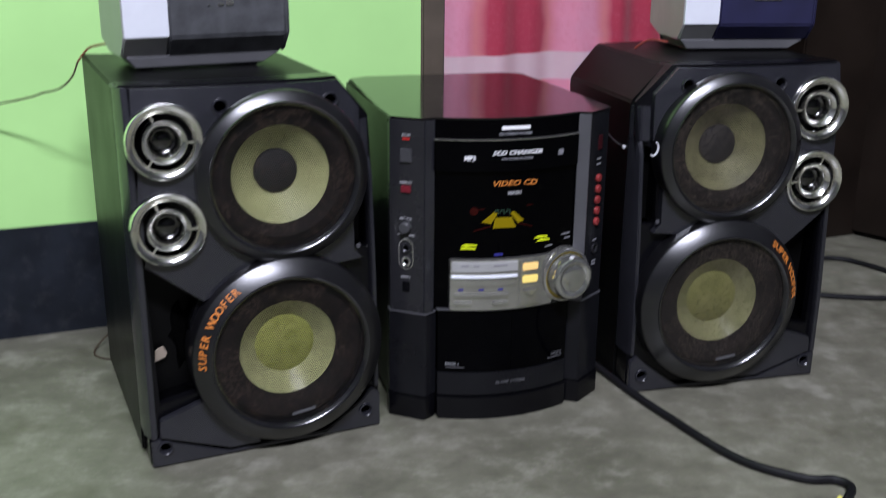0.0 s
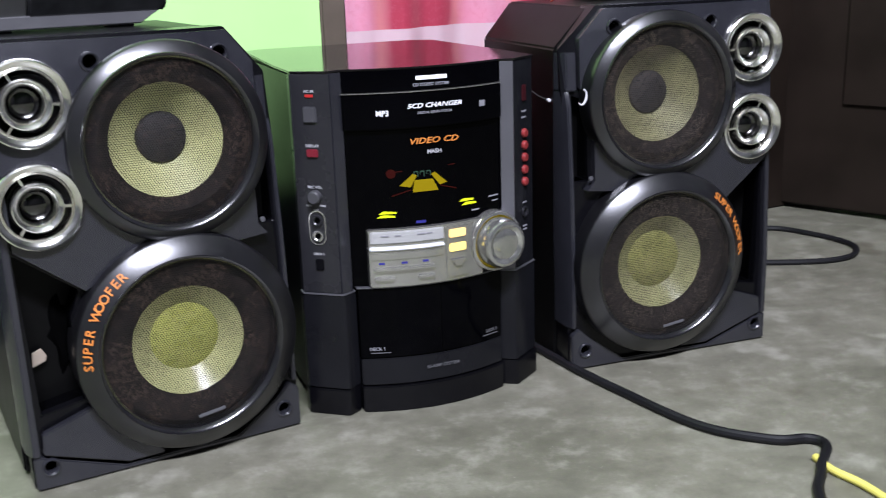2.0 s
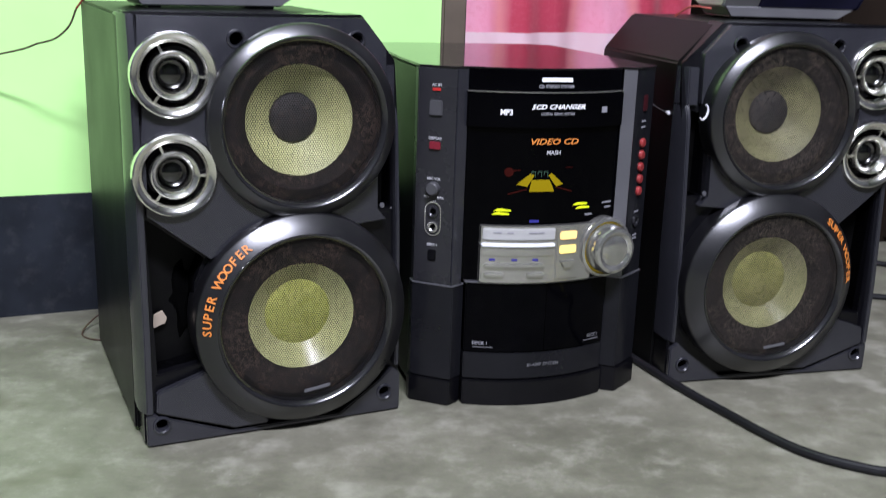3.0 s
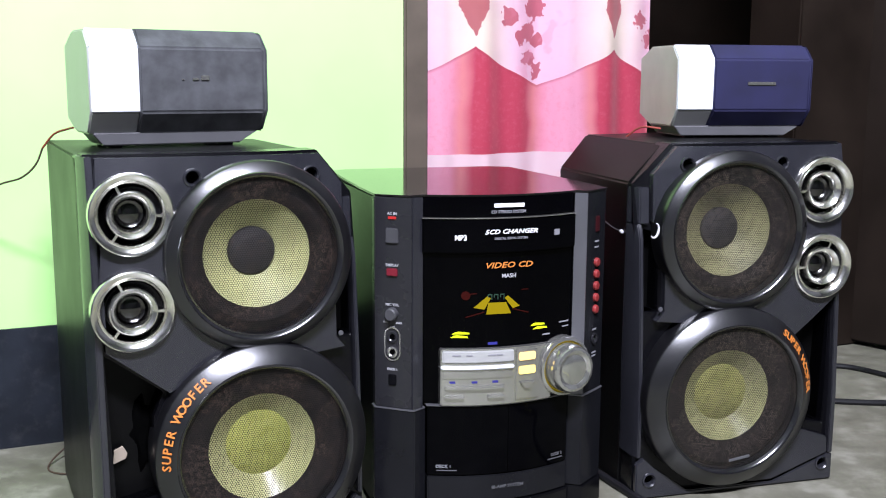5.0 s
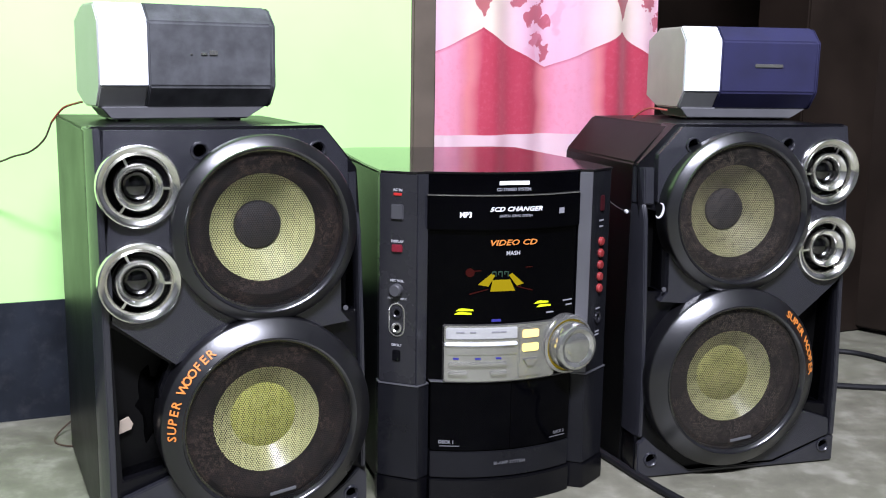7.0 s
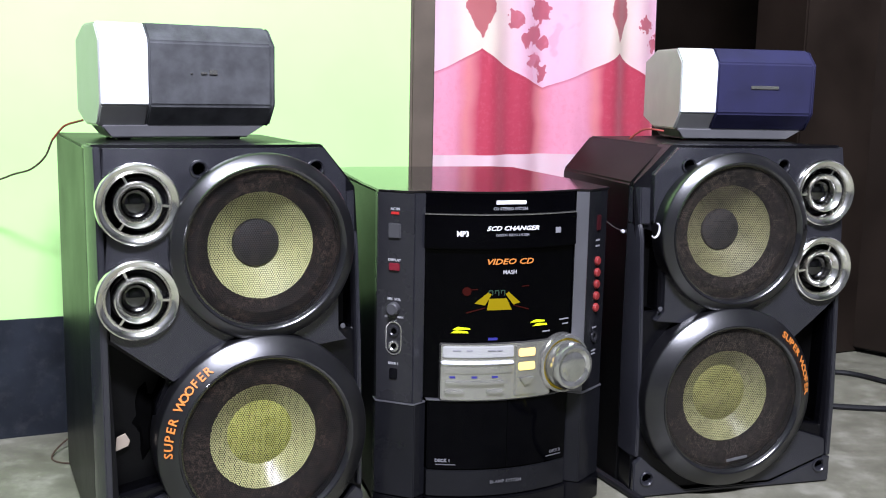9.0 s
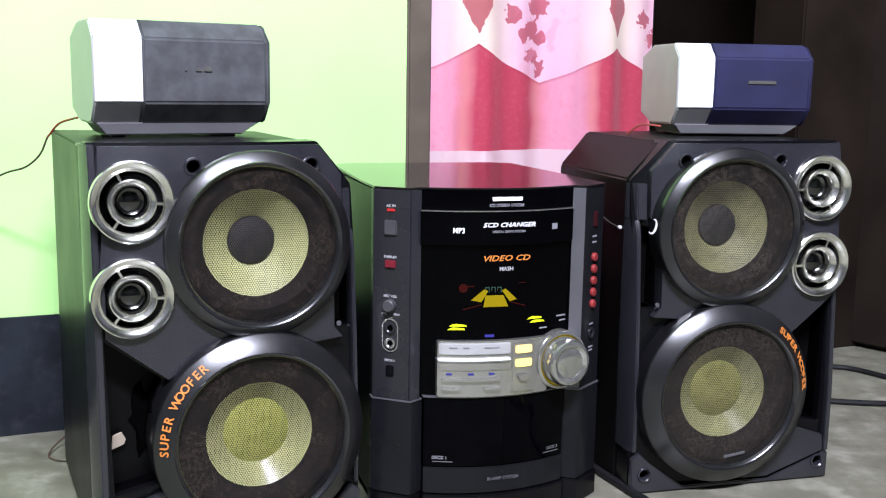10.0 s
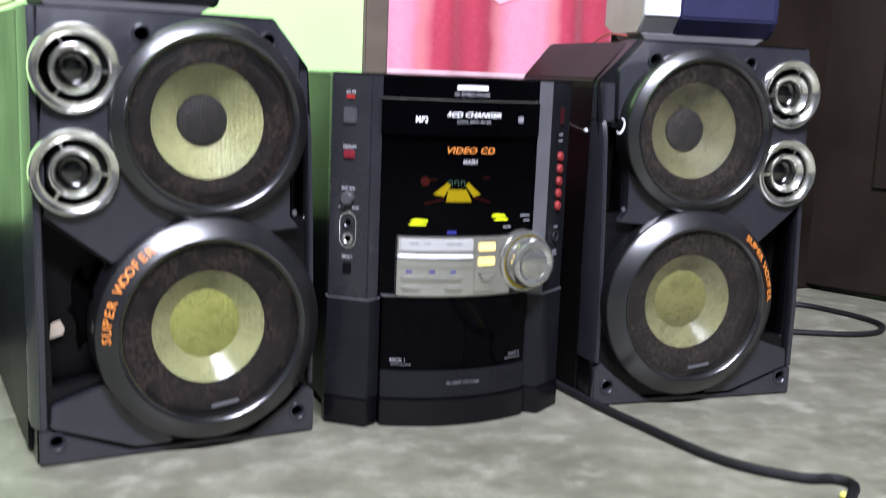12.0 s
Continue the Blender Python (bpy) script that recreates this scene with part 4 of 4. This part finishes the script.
    P("square_button", on_pillar(-1, box(-0.0065, 0.0065, -0.0018, 0.001, -0.0075, 0.0075, 0.001), 0.2960, 0.0004), SQUARE, st, "grey square button")
    label(-1, "DISPLAY", 0.2672)
    P("display_button", on_pillar(-1, box(-0.0055, 0.0055, -0.0018, 0.001, -0.0038, 0.0038, 0.0008), 0.2605, 0.0004), DEEPRED, st, "dark red button")
    label(-1, "MIC VOL", 0.2285)
    P("mic_knob", on_pillar(-1, lathe([(0.0065, 0.0), (0.0062, -0.006), (0.005, -0.0075), (0, -0.0075), (0, 0.0)], 0, 0, 28, False), 0.2195), SQUARE, st, "small grey microphone volume knob")
    label(-1, "MIN", 0.2108, 0.003, -0.007)
    label(-1, "MAX", 0.2108, 0.003, 0.007)
    label(-1, "MIC", 0.2065, 0.003)
    def stadium(r, h, n=10):
        return [(r * math.cos(math.pi * k / n), h + r * math.sin(math.pi * k / n)) for k in range(n + 1)] + [(-r * math.cos(math.pi * k / n), -h - r * math.sin(math.pi * k / n)) for k in range(n + 1)]
    plate = P("jack_plate", on_pillar(-1, prism(stadium(0.0085, 0.0085), -0.0010, 0.0008, [stadium(0.0074, 0.0082)], 0.0003), 0.1895), SILVER, st, "rounded frame round two microphone jacks")
    for z in (0.1965, 0.1815):
        P("jack", on_pillar(-1, lathe([(0.0055, 0.001), (0.0055, -0.0016), (0.0040, -0.0018), (0.0028, -0.0008), (0.0028, 0.001)], 0, 0, 24), z), SILVER if z < 0.19 else PILLAR, plate)
        P("jack_hole", on_pillar(-1, lathe([(0.0028, -0.0004), (0, -0.0004)], 0, 0, 18, False), z), VOID, plate)
    label(-1, "DECK 1", 0.1640, 0.0032)
    P("small_button", on_pillar(-1, box(-0.0042, 0.0042, -0.0012, 0.001, -0.0055, 0.0055, 0.0008), 0.1535, 0.0003), BLACK, st)
    P("standby_button", on_pillar(1, box(-0.0035, 0.0035, -0.0015, 0.001, -0.0080, 0.0080, 0.0008), 0.3000, 0.0003), DARKRED, st, "dark red standby button")
    for z in (0.2820, 0.2760):
        P("print_line", on_pillar(1, box(-0.004, 0.004, -0.0003, 0.0003, -0.0008, 0.0008), z, 0.0003), GREY_INK, st)
    for k in range(5):
        P("round_button", on_pillar(1, lathe([(0.0046, 0.0005), (0.0046, -0.0020), (0.0036, -0.0032), (0, -0.0036), (0, 0.0005)], 0, 0, 24, False), 0.2603 - 0.01225 * k), RED_PLASTIC, st, "round red button")
    P("headphone_jack", on_pillar(1, lathe([(0.0060, 0.001), (0.0060, -0.0016), (0.0045, -0.0018), (0.0030, -0.0008), (0.0030, 0.001)], 0, 0, 24), 0.1800), PILLAR, st)
    for z in (0.1900, 0.1655, 0.1620):
        P("print_line", on_pillar(1, box(-0.004, 0.004, -0.0003, 0.0003, -0.0007, 0.0007), z, 0.0003), GREY_INK, st)


stereo()


# ---- cables ----
def cord(name, pts, r, material, label, category="cable"):
    ob = mesh_object(name, sweep(pts, r), material)
    return tagged(ob, label, category)


cord("power_cable", [(0.20, 1.34, 0.0045), (0.205, 1.23, 0.0045), (0.248, 1.123, 0.0045), (0.292, 1.040, 0.0045), (0.345, 0.955, 0.0045), (0.400, 0.920, 0.0045), (0.432, 0.918, 0.0045), (0.442, 0.902, 0.0045), (0.420, 0.86, 0.0045), (0.395, 0.78, 0.0045), (0.38, 0.5, 0.0045)], 0.0045, RUBBER, "thick black mains cable lying on the floor", "power cable")
cord("yellow_lead", [(0.425, 0.885, 0.0035), (0.430, 0.860, 0.0035), (0.447, 0.825, 0.0035), (0.468, 0.74, 0.0035), (0.475, 0.6, 0.0035)], 0.0035, YELLOW_WIRE, "yellow sleeved lead beside the mains cable")
cord("speaker_cable", [(0.46, 1.52, 0.004), (0.56, 1.60, 0.004), (0.655, 1.635, 0.004), (0.71, 1.59, 0.004), (0.742, 1.525, 0.004), (0.725, 1.475, 0.004), (0.68, 1.450, 0.004), (0.60, 1.452, 0.004), (0.50, 1.475, 0.004)], 0.004, RUBBER, "black cable looped on the floor behind the loudspeaker")
cord("thin_wire", [(-0.33, 1.19, 0.0015), (-0.375, 1.165, 0.0015), (-0.405, 1.18, 0.0015), (-0.40, 1.215, 0.012), (-0.37, 1.23, 0.03), (-0.34, 1.24, 0.05)], 0.0011, BROWN_WIRE, "thin dark wire curled at the wall foot", "wire")
cord("satellite_wire", [(-0.337, 1.13, 0.392), (-0.348, 1.145, 0.39), (-0.367, 1.155, 0.384), (-0.382, 1.16, 0.369)], 0.0012, RED_WIRE, "thin red wire behind the small speaker", "wire")
cord("hanging_wire", [(-0.382, 1.16, 0.369), (-0.393, 1.165, 0.35), (-0.411, 1.17, 0.336), (-0.435, 1.18, 0.329), (-0.459, 1.19, 0.321), (-0.516, 1.2, 0.308)], 0.0011, BROWN_WIRE, "thin dark wire hanging by the wall", "wire")
cord("satellite_wire", [(0.298, 1.28, 0.388), (0.277, 1.29, 0.389), (0.261, 1.3, 0.377)], 0.0012, RED_WIRE, "thin red wire behind the small speaker", "wire")
